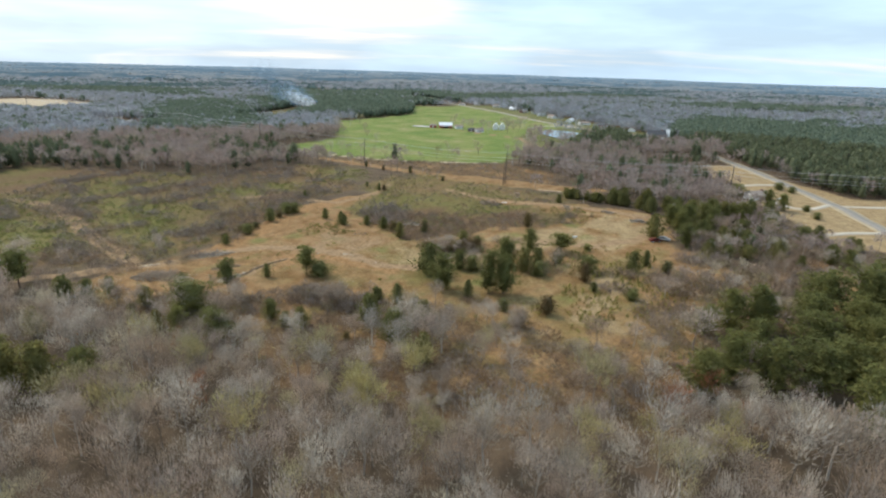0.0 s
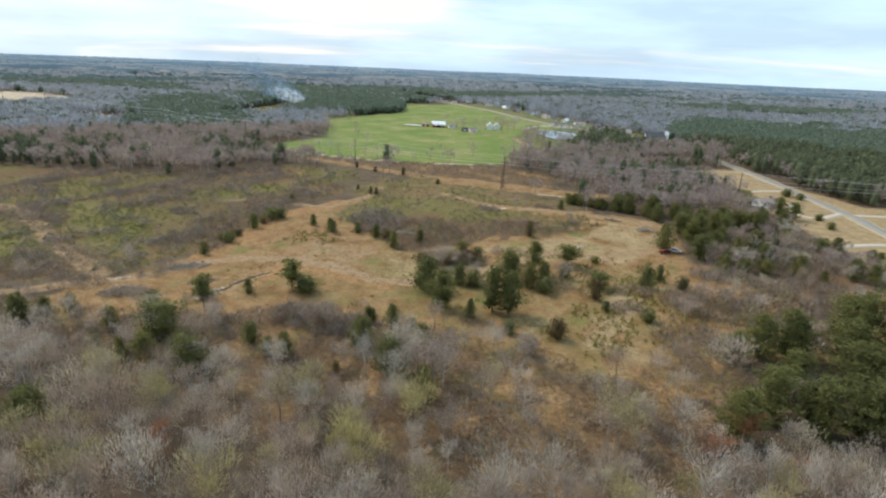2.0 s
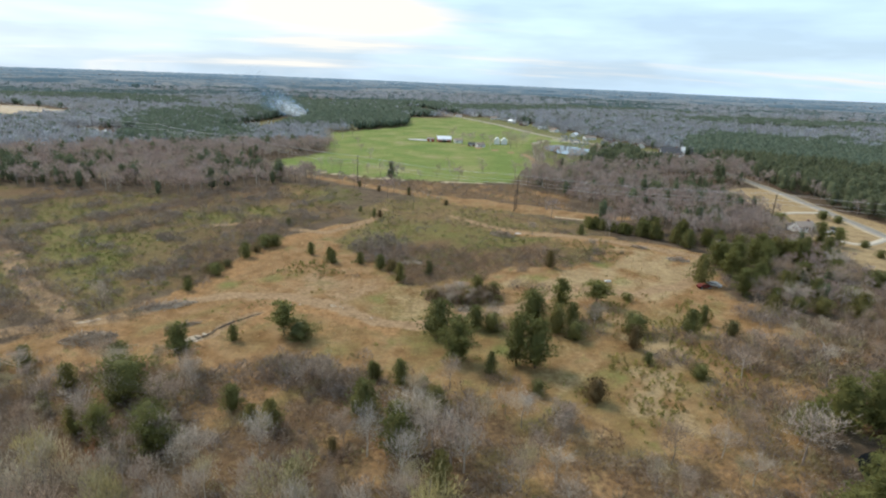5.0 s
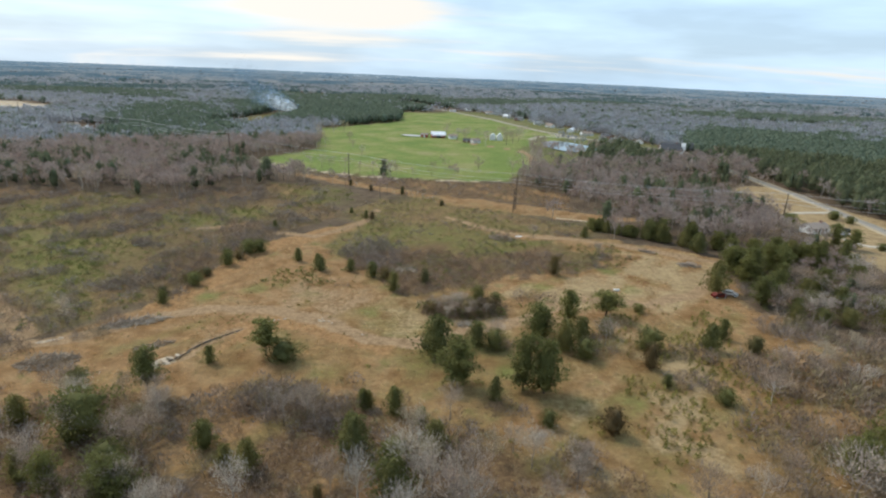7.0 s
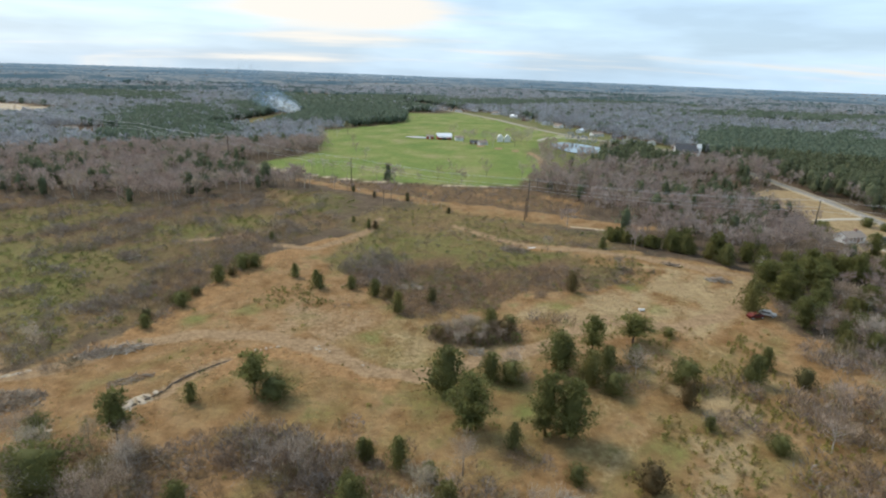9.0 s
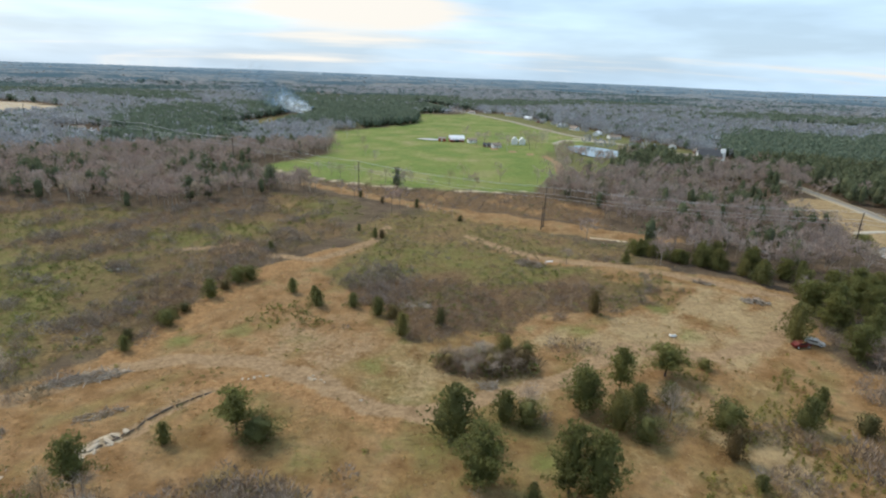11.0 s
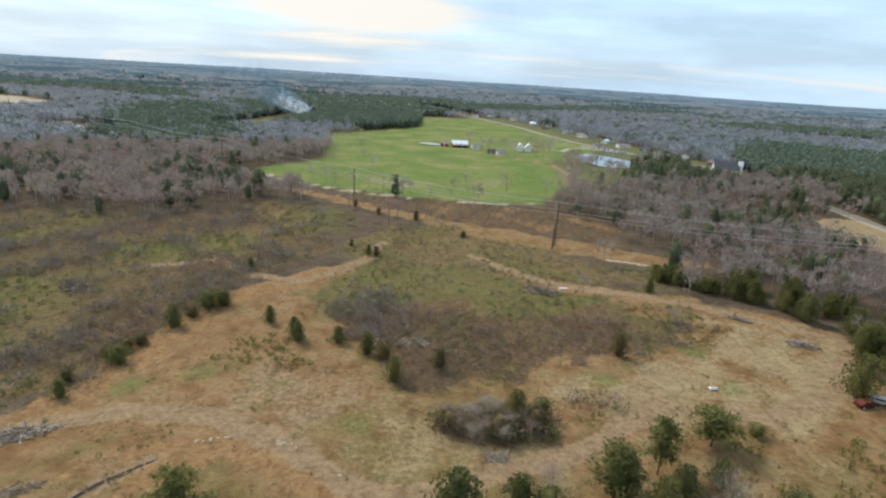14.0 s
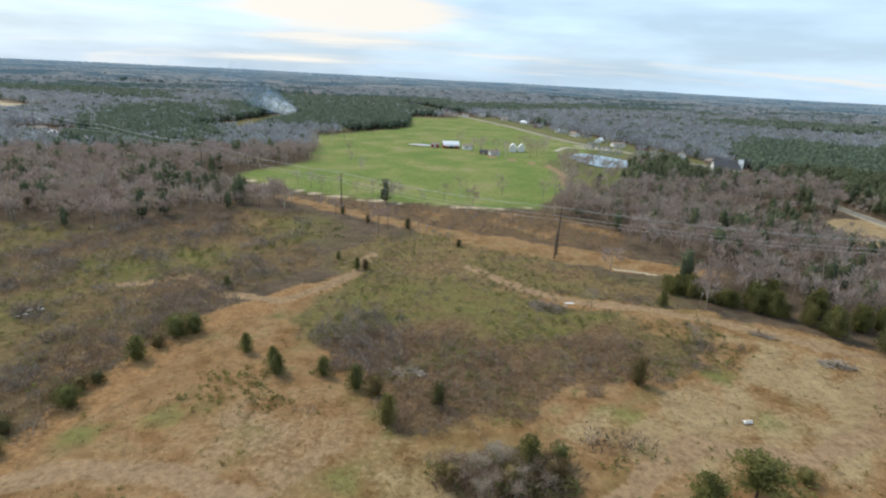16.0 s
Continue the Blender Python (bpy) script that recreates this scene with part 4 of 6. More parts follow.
KINDS = {"w": ("bare_tree", WHITE, "bare tree"), "y": ("bare_tree", BUDDING, "bare tree"), "o": ("bare_tree", RUST, "bare tree"), "f": ("bare_tree", BAREFAR, "bare tree"), "p": ("pine_tree", PINES, "pine tree"), "a": ("pine_tree", AIRY, "pine tree"), "c": ("cedar_tree", CEDARS, "cedar tree"), "r": ("cedar_tree", RUSTY, "cedar tree"), "b": ("bare_tree", BARE, "bare tree")}
RNG = np.random.default_rng(5)
WHITE_AT = [(-11, 71), (16, 77), (47, 77), (37, 75), (2, 66), (-27, 66), (62, 71), (20, 66), (-15, 113), (-9, 106), (56, 77), (8, 73), (-15, 72), (1, 109)]
BUDDING_AT = [(-12, 82), (-50, 76), (-4, 95), (-14, 86), (-47, 92), (-56, 80), (-32, 74), (24, 72), (-2, 72), (-66, 84), (30, 90), (44, 70), (-25, 96)]
RUST_AT = [(52, 92), (44, 86), (54, 83), (-56, 105)]


def tree(kind, x, y, hgt, wide, label, group):
    name, pool, cat = KINDS[kind]
    if kind == "c":
        pool = CEDARS[:3] if hgt > wide * 1.15 else CEDARS[3:]
    wood, leaf = pool[int(RNG.integers(len(pool)))]
    o = root(name, x, y, float(RNG.uniform(0, 6.28)), wide * {"p": 1.4, "a": 1.35, "c": 1.32, "r": 1.15, "b": 1.6, "f": 1.5, "w": 1.6, "y": 1.6, "o": 1.6}[kind], hgt, -0.05)
    share("trunk", wood, o)
    share("crown", leaf, o)
    return tagged(o, label, cat, group)


GROVE = [("a", -40, 155, 9.2, 6.6), ("c", -36, 154, 4.3, 6.5), ("c", -51, 152, 4.3, 2.8), ("c", -3, 156, 10.2, 8.3), ("p", 1, 144, 11.3, 7.0),
         ("c", 6, 160, 6.4, 5.2), ("c", 10, 159, 4.9, 4.6), ("p", 21, 164, 9.3, 7.2), ("a", 29, 169, 10.6, 5.6), ("p", 14, 143, 13.0, 5.4), ("p", 18, 142, 12.1, 6.6),
         ("c", 26, 159, 8.0, 5.7), ("c", 31, 164, 6.0, 4.8), ("c", 30, 156, 4.8, 4.5), ("a", 41, 177, 7.2, 8.6), ("c", 38, 167, 5.1, 4.3), ("c", 51, 181, 2.4, 3.0), ("c", 8, 182, 6.5, 5.0), ("r", 11, 179, 4.6, 5.0), ("r", 5, 178, 4.0, 5.5), ("r", -4, 179, 3.4, 4.5), ("c", 13, 183, 4.0, 3.6)]
EAST = [("c", 46, 160, 5.7, 5.8), ("r", 43, 152, 6.2, 3.4), ("c", 60, 160, 6.8, 4.6), ("c", 66, 166, 5.5, 3.1), ("r", 70, 159, 4.2, 4.0), ("c", 44, 145, 3.0, 2.5), ("c", 53, 139, 3.4, 3.8),
        ("r", 28, 130, 5.2, 4.3), ("c", 17, 132, 3.3, 3.1), ("c", 8, 139, 5.6, 2.8), ("c", -17, 137, 4.4, 2.6), ("c", -18, 128, 5.8, 3.1), ("c", -11, 135, 6.0, 3.6), ("c", -6, 132, 3.7, 3.1), ("r", 20, 122, 4.8, 4.2)]
EDGE = [("c", 79, 195.5, 9.8, 7.0), ("p", 87, 186, 8.8, 6.0), ("p", 105, 207, 10.0, 5.6), ("c", 93, 180, 5.0, 4.2), ("p", 123, 218, 8.8, 5.4), ("c", 96, 174, 4.6, 4.0),
        ("c", 116, 182, 5.2, 5.9), ("c", 135, 196, 5.5, 6.3), ("c", 102, 173, 4.8, 4.4), ("p", 94, 213, 8.5, 5.2), ("c", 98, 224, 8.0, 6.0), ("p", 110, 215, 9.5, 5.4), ("p", 113, 224, 9.0, 5.4), ("c", 90, 231, 7.5, 5.5), ("p", 91, 202, 9.5, 5.6), ("p", 96, 207, 10.5, 6.0), ("c", 101, 200, 8.0, 5.2), ("p", 105, 213, 10.0, 5.8), ("p", 95, 193, 8.0, 5.0), ("c", 102, 191, 6.5, 4.6), ("p", 91, 211, 9.0, 5.2), ("p", 103, 220, 9.5, 5.6), ("c", 95, 216, 7.5, 4.8)]
SHRUBS = [("c", -47, 216, 4.5, 3.0), ("c", -39.5, 210, 4.9, 3.0), ("c", -38, 207.5, 4.8, 3.2), ("c", -29, 208, 4.3, 3.2), ("c", -22, 204, 5.2, 3.9), ("c", -15, 193, 6.2, 3.7), ("r", -18, 202, 4.3, 3.4), ("r", -6, 199, 5.0, 2.8),
          ("r", 34, 208, 6.2, 3.3), ("c", -64.5, 222.5, 4.9, 5.2), ("c", -61.5, 224.5, 4.4, 4.2), ("c", -68, 212, 5.4, 4.6), ("c", -72, 196, 4.0, 4.0), ("c", -75, 183, 3.8, 3.0), ("c", -63, 249, 3.8, 2.4), ("c", -38, 276, 2.8, 1.8), ("c", -31, 268, 3.9, 2.2), ("r", -28.5, 268, 3.4, 2.2), ("c", 54, 247, 4.4, 2.8), ("r", -73, 201, 2.8, 3.8), ("r", -71.5, 204, 2.4, 3.4), ("r", -74.5, 197.5, 2.6, 3.0), ("r", -77, 188, 2.8, 2.6), ("r", -66, 217, 3.0, 3.2)]
LAWN_SIDE = [("c", 174, 280, 4.0, 4.6), ("c", 177, 274, 3.4, 3.6), ("c", 147, 269, 5.5, 6.5), ("c", 142, 263, 5.0, 5.0), ("p", 146, 240, 9.0, 5.5), ("p", 150, 236, 8.0, 5.0), ("c", 161, 236, 3.0, 3.0), ("c", 158, 224, 3.2, 3.0)]
WEST = [("a", -58, 140, 10.4, 5.6), ("c", -63, 128, 9.0, 8.6), ("a", -117, 142, 11.2, 9.0), ("c", -95, 137, 5.8, 4.6), ("c", -100, 135, 7.3, 6.1), ("a", -70, 139, 6.6, 4.8), ("c", -76, 131, 5.9, 4.5), ("c", -76, 124, 4.4, 2.7), ("c", -66, 117, 6.1, 3.5),
        ("p", -51, 113, 8.0, 5.7), ("p", -59, 113, 8.9, 4.7), ("c", -33, 120, 6.4, 4.1), ("c", -37, 121, 4.5, 3.1), ("c", -17, 124, 7.9, 6.0), ("c", -10, 114, 8.0, 6.7)]
SOUTH = [("r", -21, 114, 3.2, 1.9), ("c", -26, 107, 3.9, 3.1), ("c", -3, 105, 7.4, 4.3), ("c", -90, 139, 5.6, 3.6), ("c", -83, 92, 10.5, 8.0), ("c", -77, 93, 10.5, 8.0), ("c", -88, 97, 9.0, 8.0), ("p", -68, 93, 9.5, 6.6), ("c", -50, 115, 6.5, 5.5), ("c", -94, 116, 7.3, 5.3), ("c", -16, 137, 4.0, 2.4), ("c", -3.6, 125, 6.0, 5.0), ("p", -10.5, 119, 6.5, 5.0), ("c", -42, 125.5, 5.5, 4.5), ("c", -54, 119, 6.0, 5.5)]
EAST_PINES = [("p", 96, 126, 15.0, 9.5), ("p", 104, 123, 17.5, 10.5), ("p", 98, 131, 12.0, 8.8), ("p", 115, 131, 17.0, 10.5), ("p", 108, 118, 15.0, 9.0), ("p", 122, 122, 16.0, 10.0), ("p", 52, 94, 10.5, 6.8), ("p", 60, 99, 12.0, 7.1), ("p", 67, 96, 11.5, 8.1), ("p", 74, 94, 12.5, 8.8), ("p", 82, 97, 11.0, 8.1), ("p", 86, 90, 13.5, 9.5), ("p", 76, 82, 13.0, 8.0),
              ("p", 78, 122, 12.1, 7.6), ("p", 82, 107, 12.0, 8.7), ("p", 91, 103, 12.5, 8.0), ("p", 95, 95, 13.0, 8.5), ("p", 70, 108, 10.0, 6.5)]
for rows_, grp in ((GROVE, "grove in the clearing"), (EAST, "young trees on the grassy slope"), (EDGE, "evergreens along the clearing edge"), (SHRUBS, "cedars round the brushy knoll"), (LAWN_SIDE, "evergreens round the roadside lawn"), (WEST, "evergreens by the eroded track"), (SOUTH, "evergreens among the bare woods"), (EAST_PINES, "pines in the bare woods")):
    for k, x, y, hgt, wide in rows_:
        if k in "pa":
            lb = "airy green pine with bare lower trunk in dry grass" if hgt < 11 else "tall green pine with a ragged spreading crown"
        elif k == "r":
            lb = "rusty brown-green columnar cedar in dry grass"
        else:
            lb = "dark green rounded cedar low to the ground" if hgt <= wide * 1.15 else "dark green pointed cedar standing in dry grass"
        tree(k, x, y, hgt, wide, lb, grp)

# evergreens along the edge of the wood, and loose ones on its shrubby side
tree("b", 58.5, 112.5, 10.5, 13.0, "wide leafless mauve-grey tree beside the dark pond", "trees round the dark pond")
for x_, y_, h_, w_ in ((64, 119.5, 8.0, 5.5), (71, 121.5, 11.0, 7.0), (79, 122, 9.0, 6.0), (88, 118.5, 12.0, 8.0), (96, 113, 13.0, 8.5)):
    tree("p", x_, y_, h_, w_, "green pine standing on the bank of a dark pond", "trees round the dark pond")
RIM = [(58, 256), (66, 249), (76, 243), (90, 234), (104, 225), (120, 219), (140, 214)]
for i in range(76):
    f = RNG.uniform(0, len(RIM) - 1.001)
    a, b = RIM[int(f)], RIM[int(f) + 1]
    u = f - int(f)
    off = float(abs(RNG.normal()) * 4.0)
    x, y = a[0] + (b[0] - a[0]) * u + off * 0.5, a[1] + (b[1] - a[1]) * u + off
    hgt = float(RNG.uniform(4.0, 8.2) * (0.6 if x < 76 else 1.0))
    k = "c" if RNG.random() < 0.6 else "p"
    tree(k, x, y, hgt, hgt * float(RNG.uniform(0.55, 0.8)), "dark green evergreen at the edge of bare woods", "evergreens along the wood edge")
for i in range(16):
    x, y = float(RNG.uniform(86, 150)), float(RNG.uniform(165, 212))
    hgt = float(RNG.uniform(3.5, 7.5))
    tree("c" if RNG.random() < 0.6 else "p", x, y, hgt, hgt * 0.75, "green evergreen among bare thickets", "loose evergreens in the thickets")

for k, lb, spots in (("w", "pale grey leafless tree with clear forking limbs", WHITE_AT), ("y", "leafless tree with yellowish spring buds", BUDDING_AT), ("o", "small tree with rusty orange spring buds", RUST_AT)):
    for x, y in spots:
        hgt = float(RNG.uniform(9.5, 13)) if k != "o" else float(RNG.uniform(6, 8))
        tree(k, x, y, hgt, hgt * float(RNG.uniform(0.85, 1.1)), lb, "single trees among the bare hardwoods")
# bare saplings on the lower slope
px_, py_ = RNG.uniform(-95, 66, 420), RNG.uniform(86, 150, 420)
ok_ = (inside(SOUTH_BRUSH, px_, py_, 3, 3) > 0.5) & (wob(px_, py_, 11, 3.3) > -0.35)
for x, y in list(zip(px_[ok_], py_[ok_]))[:70]:
    hgt = float(RNG.uniform(4.5, 8.5))
    tree("b", float(x), float(y), hgt, hgt * 0.95, "slender leafless grey sapling on the brushy slope", "bare saplings on the slope")
for x, y, hgt in ((-8, 118, 9), (-4, 114, 9), (-1, 110, 10), (2, 116, 8), (36, 112, 8), (62, 139, 7), (-56, 139, 6), (36, 161, 7), (11, 162, 6), (90, 183, 7.5), (95, 176, 8), (104, 196, 9), (118, 190, 9), (128, 205, 9), (112, 172, 8), (124, 178, 8), (34, 244, 6), (53, 226, 5), (-2, 178, 4.5), (0, 180, 5), (2, 177, 4.5), (4, 181, 5), (6, 178, 4.5), (3, 183, 4.5), (-4, 181, 4), (9, 180, 4.5), (10, 177, 4), (5, 175, 4), (0, 175, 4), (70, 150, 6), (76, 146, 6), (80, 152, 7), (66, 144, 5), (84, 144, 6)):
    tree("b", x, y, hgt, hgt * 1.1, "pale grey leafless tree standing among brush", "pale bare trees on the slope")

# bare trees along the pasture and by the farm
for x, y, hgt in ((4, 370, 11), (24, 374, 11), (-4, 362, 9), (44, 372, 10), (52, 384, 12), (60, 396, 12), (64, 410, 13), (66, 424, 12), (70, 452, 12), (72, 462, 11), (78, 474, 13), (40, 498, 12), (58, 505, 13), (64, 512, 12), (18, 522, 12), (24, 528, 11), (70, 520, 12), (10, 565, 12),
                  (36, 530, 11), (44, 528, 10), (60, 532, 12), (66, 540, 11), (74, 545, 12), (56, 552, 11), (28, 548, 10), (80, 556, 12), (64, 565, 11), (-78, 386, 8), (-70, 380, 9), (-64, 376, 8), (-55, 372, 9), (-46, 369, 7), (-38, 365, 9), (-29, 360, 8), (-24, 361, 8), (-14, 356, 6), (-62, 458, 8), (-84, 470, 10), (-90, 482, 11), (-94, 500, 12), (-98, 520, 12), (-104, 545, 12), (-92, 555, 11), (-84, 566, 12), (-70, 500, 9), (-52, 430, 8)):
    tree("f", x, y, hgt, hgt, "leafless grey tree at the edge of the pasture", "bare trees round the pasture")

# small dark saplings along the near side of the power line's cut
for i in range(20):
    u = float(np.clip(RNG.normal(0.78, 0.09) if i < 13 else RNG.uniform(0.1, 0.6), 0, 1))
    x, y = -62 + 74 * u + float(RNG.normal()) * 1.2, 341 - 54 * u + float(RNG.normal()) * 1.5
    hgt = float(RNG.uniform(1.6, 5.5))
    tree("r" if RNG.random() < 0.35 else "f", x, y, hgt, hgt * float(RNG.uniform(0.45, 0.8)), "small dark sapling at the edge of the power line cut", "saplings along the power line")

# ---- woods ----
def bare_layers(seeds, **kw):
    out = []
    for s in seeds:
        w, l = bare_tree(s, **kw)
        out.append([(w[0] * (1.6, 1.6, 1), w[1], 0), (l[0] * (1.6, 1.6, 1), l[1], 1)])
    return out


def soft_layers(seeds):
    out = []
    for s in seeds:
        w, l = soft_tree(s)
        out.append([(w[0] * (1.25, 1.25, 1), w[1], 0), (l[0] * (1.25, 1.25, 1), l[1], 1)])
    return out


def open_land(x, y):
    """1 where no wood stands."""
    x, y = np.asarray(x, float), np.asarray(y, float)
    m = [inside(q, x, y, 1.5, 3) for q in (FIELD, CLEARING, HILL, SCRUB, CORRIDOR, BAND, LAWN, FIRE_FIELD, POND_A, POND_B)] + [inside(POND_C, x, y, 2.5, 0.5)] + [inside(q, x, y, 5, 8) for q in PALE_FIELDS]
    m.append(inside(CLEARING, x, y + 8, 1.5, 3) * (y < 150) * (x > -60))
    m.append(along([(-84, 176), (-76, 184), (-70, 212), (-64, 232), (-43, 269)], x, y, 8, 2))
    m.append(along(ROAD, x, y, 9, 1) * ((y < 338) | (y > 452)))
    m.append(along(ROAD, x, y, 17, 2) * (y > 490))
    m.append(along(ROAD, x, y, 3.6, 1))
    m.append(np.where((x > -70) & (x < 76), along(LINE, x, y, 12, 2), along(LINE, x, y, 3, 1)))
    m.append(inside([(-92, 330), (-62, 336), (-28, 314), (-36, 268), (-52, 266), (-66, 296)], x, y, 2, 2))
    m.append(inside([(-128, 384), (-114, 428), (-85, 402), (-68, 362), (-88, 350)], x, y, 2, 2))
    m.append(inside([(-112, 398), (-65, 362), (36, 343), (60, 372), (50, 384), (30, 358), (-60, 372), (-108, 405)], x, y, 2, 1))
    m.append(inside(OPEN_EAST, x, y, 3, 3) * (np.sin(x * 12.9 + y * 7.3) > -0.9))
    m.append(((x - 92) / 18) ** 2 + ((y - 202) / 20) ** 2 < 1)
    for hx, hy, r in ((0, 546, 26), (40, 516, 24), (176, 462, 22), (174, 446, 24), (160, 452, 14), (-322, 552, 26), (-290, 535, 26), (152, 258, 14)):
        m.append((np.hypot(x - hx, y - hy) < r).astype(float))
    return np.max(m, axis=0)


def scatter(x0, x1, y0, y1, step, rng):
    gx, gy = np.meshgrid(np.arange(x0, x1, step), np.arange(y0, y1, step))
    n = gx.size
    return gx.ravel() + rng.uniform(-0.48, 0.48, n) * step, gy.ravel() + rng.uniform(-0.48, 0.48, n) * step


def pines_at(x, y):
    """How likely a tree here is a pine."""
    p = np.max([inside(q, x, y, 8, 8) for q in (PINE_BLOCK, PINE_RIGHT, PINE_CLUMP)] + [0.86 * inside(PINE_LEFT, x, y, 10, 15)] + [0.9 * inside(q, x, y, 15, 25) for q in FAR_BANDS] + [k * inside(q, x, y, 8, 6) for k, q in zip((0.6, 0.9, 0.55, 0.55), PINE_STANDS)] + [0.14 * inside([(60, 250), (64, 400), (190, 420), (190, 215)], x, y, 5)], axis=0)
    far = np.clip((np.hypot(x, y) - 300) / 250, 0, 1)
    return np.maximum(p, 0.05 + far * np.where(0.55 * wob(x * 0.7, y, 260, 3.0) + 0.4 * wob(x * 0.7, y, 110, 1.0) + 0.2 * wob(x, y, 44, 5.0) > 0.32, 0.85, 0.04))


def build_woods():
    rng = np.random.default_rng(8)
    ever = [(t[1], t[2], t[4]) for grp in (GROVE, EAST, EDGE, SHRUBS, WEST, SOUTH, EAST_PINES) for t in grp]

    def roomy(x, y):
        k = np.ones(len(x), bool)
        for ex, ey, ew in ever:
            k &= ((x - ex) / (0.55 * ew + 1.0)) ** 2 + ((y - ey + 2.5) / (0.55 * ew + 3.5)) ** 2 > 1
        return k
    # close by, each tree with its limbs and twigs
    x, y = scatter(-150, 165, 50, 232, 5.4, rng)
    keep = (open_land(x, y) < 0.5) & (np.abs(x + 2) < 48 + 0.80 * y) & (y < 175) & roomy(x, y)
    x, y = x[keep], y[keep]
    thin = ((y > 118) | ((x > 62) & (y > 104))) & (rng.random(len(x)) < 0.5)
    x, y = x[~thin], y[~thin]
    edge = np.clip((inside(CLEARING, x, y + 16, 12, 2)), 0, 1)
    hgt = rng.uniform(8.0, 13.5, len(x)) * (1 - 0.38 * edge) * np.where(rng.random(len(x)) < 0.15, 1.2, 1.0)
    hgt = hgt * np.where((x > 62) & (y > 104), 0.62, 1.0) * np.where(y > 135, 0.8, 1.0)
    single = (y > 74) & (y < 112) & (np.abs(x) < 92)
    order = np.nonzero(single)[0]
    rng.shuffle(order)
    lone = np.zeros(len(x), bool)
    lone[order[:230]] = True
    for i in np.nonzero(lone)[0]:
        tree(str(rng.choice(["b", "y", "w", "o"], p=[0.84, 0.05, 0.10, 0.01])), float(x[i]), float(y[i]), float(hgt[i]), float(hgt[i]) * rng.uniform(0.50, 0.78), "leafless grey-brown hardwood with fine upswept twigs", "bare hardwoods below the clearing")
    r = ~lone
    stamp("bare_woods", bare_layers((41, 42, 43, 44, 45, 46, 47, 48), twigs=800, spread=0.30, thick=0.95, fork=0.34, w=0.0062, limbs=10), np.column_stack([x[r], y[r], hgt[r] * rng.uniform(0.50, 0.78, r.sum()), hgt[r], rng.integers(0, 8, r.sum())]), [M_BARK_T, M_TWIG_T], "leafless grey-brown hardwoods standing close together", "woods")
    # under and behind the start of the flight
    x, y = scatter(-120, 120, -90, 50, 11.0, rng)
    hgt = rng.uniform(8.5, 12.5, len(x))
    stamp("bare_woods", bare_layers((55, 56, 57), limbs=6, twigs=60, fork=0.3, w=0.02, thick=0.6), np.column_stack([x, y, hgt, hgt, rng.integers(0, 3, len(x))]), [M_BARK_T, M_TWIG_T], "leafless grey-brown hardwoods below the start of the flight", "woods")
    # middle distance
    x, y = scatter(-400, 400, 40, 500, 5.2, rng)
    d = np.hypot(x, y)
    keep = (open_land(x, y) < 0.5) & (np.abs(x + 2) < 70 + 0.86 * y) & (d < 500) & ~((np.abs(x + 2) < 48 + 0.80 * y) & (y < 175)) & (d > 100)
    x, y = x[keep], y[keep]
    pine = rng.random(len(x)) < pines_at(x, y)
    rim = np.max([inside(q, x, y, 7, 2) for q in ([(60, 262), (66, 240), (100, 219), (140, 214), (140, 228), (104, 236), (72, 258)],)], axis=0)
    pine &= rim < 0.3
    back = rim < 0.6
    x, y, pine, rim = x[back], y[back], pine[back], rim[back]
    pine &= ~((x > -92) & (x < -20) & (y > 262) & (y < 352))
    hgt = rng.uniform(7.5, 12, len(x)) * np.where(pine, 1.05, 1.0) * np.where(np.hypot(x - 150, y - 340) < 30, 0.6, 1.0)
    hgt *= np.where(inside(LAWN, x + 12, y, 10, 1) > 0.4, 0.7, 1.0) * np.where((x > 75) & (x < 150) & (y < 236), 0.62, 1.0)
    b = ~pine
    stamp("bare_woods", soft_layers((51, 52, 53, 54, 56, 57)), np.column_stack([x[b], y[b], hgt[b] * rng.uniform(0.85, 1.2, b.sum()), hgt[b], rng.integers(0, 6, b.sum())]), [M_BARK_T, M_MIDTWIG_T], "leafless grey hardwoods beyond the clearing", "woods")
    pl = []
    for s in (61, 62, 63):
        w, l = pine_tree(s, limbs=10, pads=3, scraps=5, size=1.9, inner=14, fine=0.75, core=0.36)
        pl.append([(w[0], w[1], 0), (l[0], l[1], 1)])
    for s in (64, 65):
        w, l = cedar_tree(s, 240, "cone")
        pl.append([(w[0], w[1], 0), (l[0], l[1], 1)])
    kind = np.where(rim[pine] > 0.3, rng.integers(2, 5, pine.sum()), rng.integers(0, 3, pine.sum()))
    stamp("pine_woods", pl, np.column_stack([x[pine], y[pine], hgt[pine] * rng.uniform(0.75, 1.05, pine.sum()), hgt[pine], kind]), [M_PINEBARK, M_MIDPINE_T], "dark green pines standing close together", "woods")
    # far off, with haze painted into the crown colours
    for lo, hi, step, k, size in ((500, 820, 5.8, 34, 0.78), (820, 1250, 9.0, 26, 1.1), (1250, 2050, 15.0, 18, 1.8)):
        x, y = scatter(-0.92 * hi - 60, 0.92 * hi + 60, 150, hi, step, rng)
        d = np.hypot(x, y)
        keep = (open_land(x, y) < 0.5) & (np.abs(x) < 80 + 0.9 * y) & (d < hi) & (d >= lo)
        x, y = x[keep], y[keep]
        pine = (rng.random(len(x)) < pines_at(x, y)) & (inside(OPEN_EAST, x, y, 3, 3) < 0.3)
        hgt = rng.uniform(7.0, 10.5, len(x)) * np.where(inside(PINE_BLOCK, x, y, 8, 4) > 0.5, 1.15, 1.0)
        hgt = np.where(pine, 8.8 + 0.35 * (hgt - 8.8), hgt)
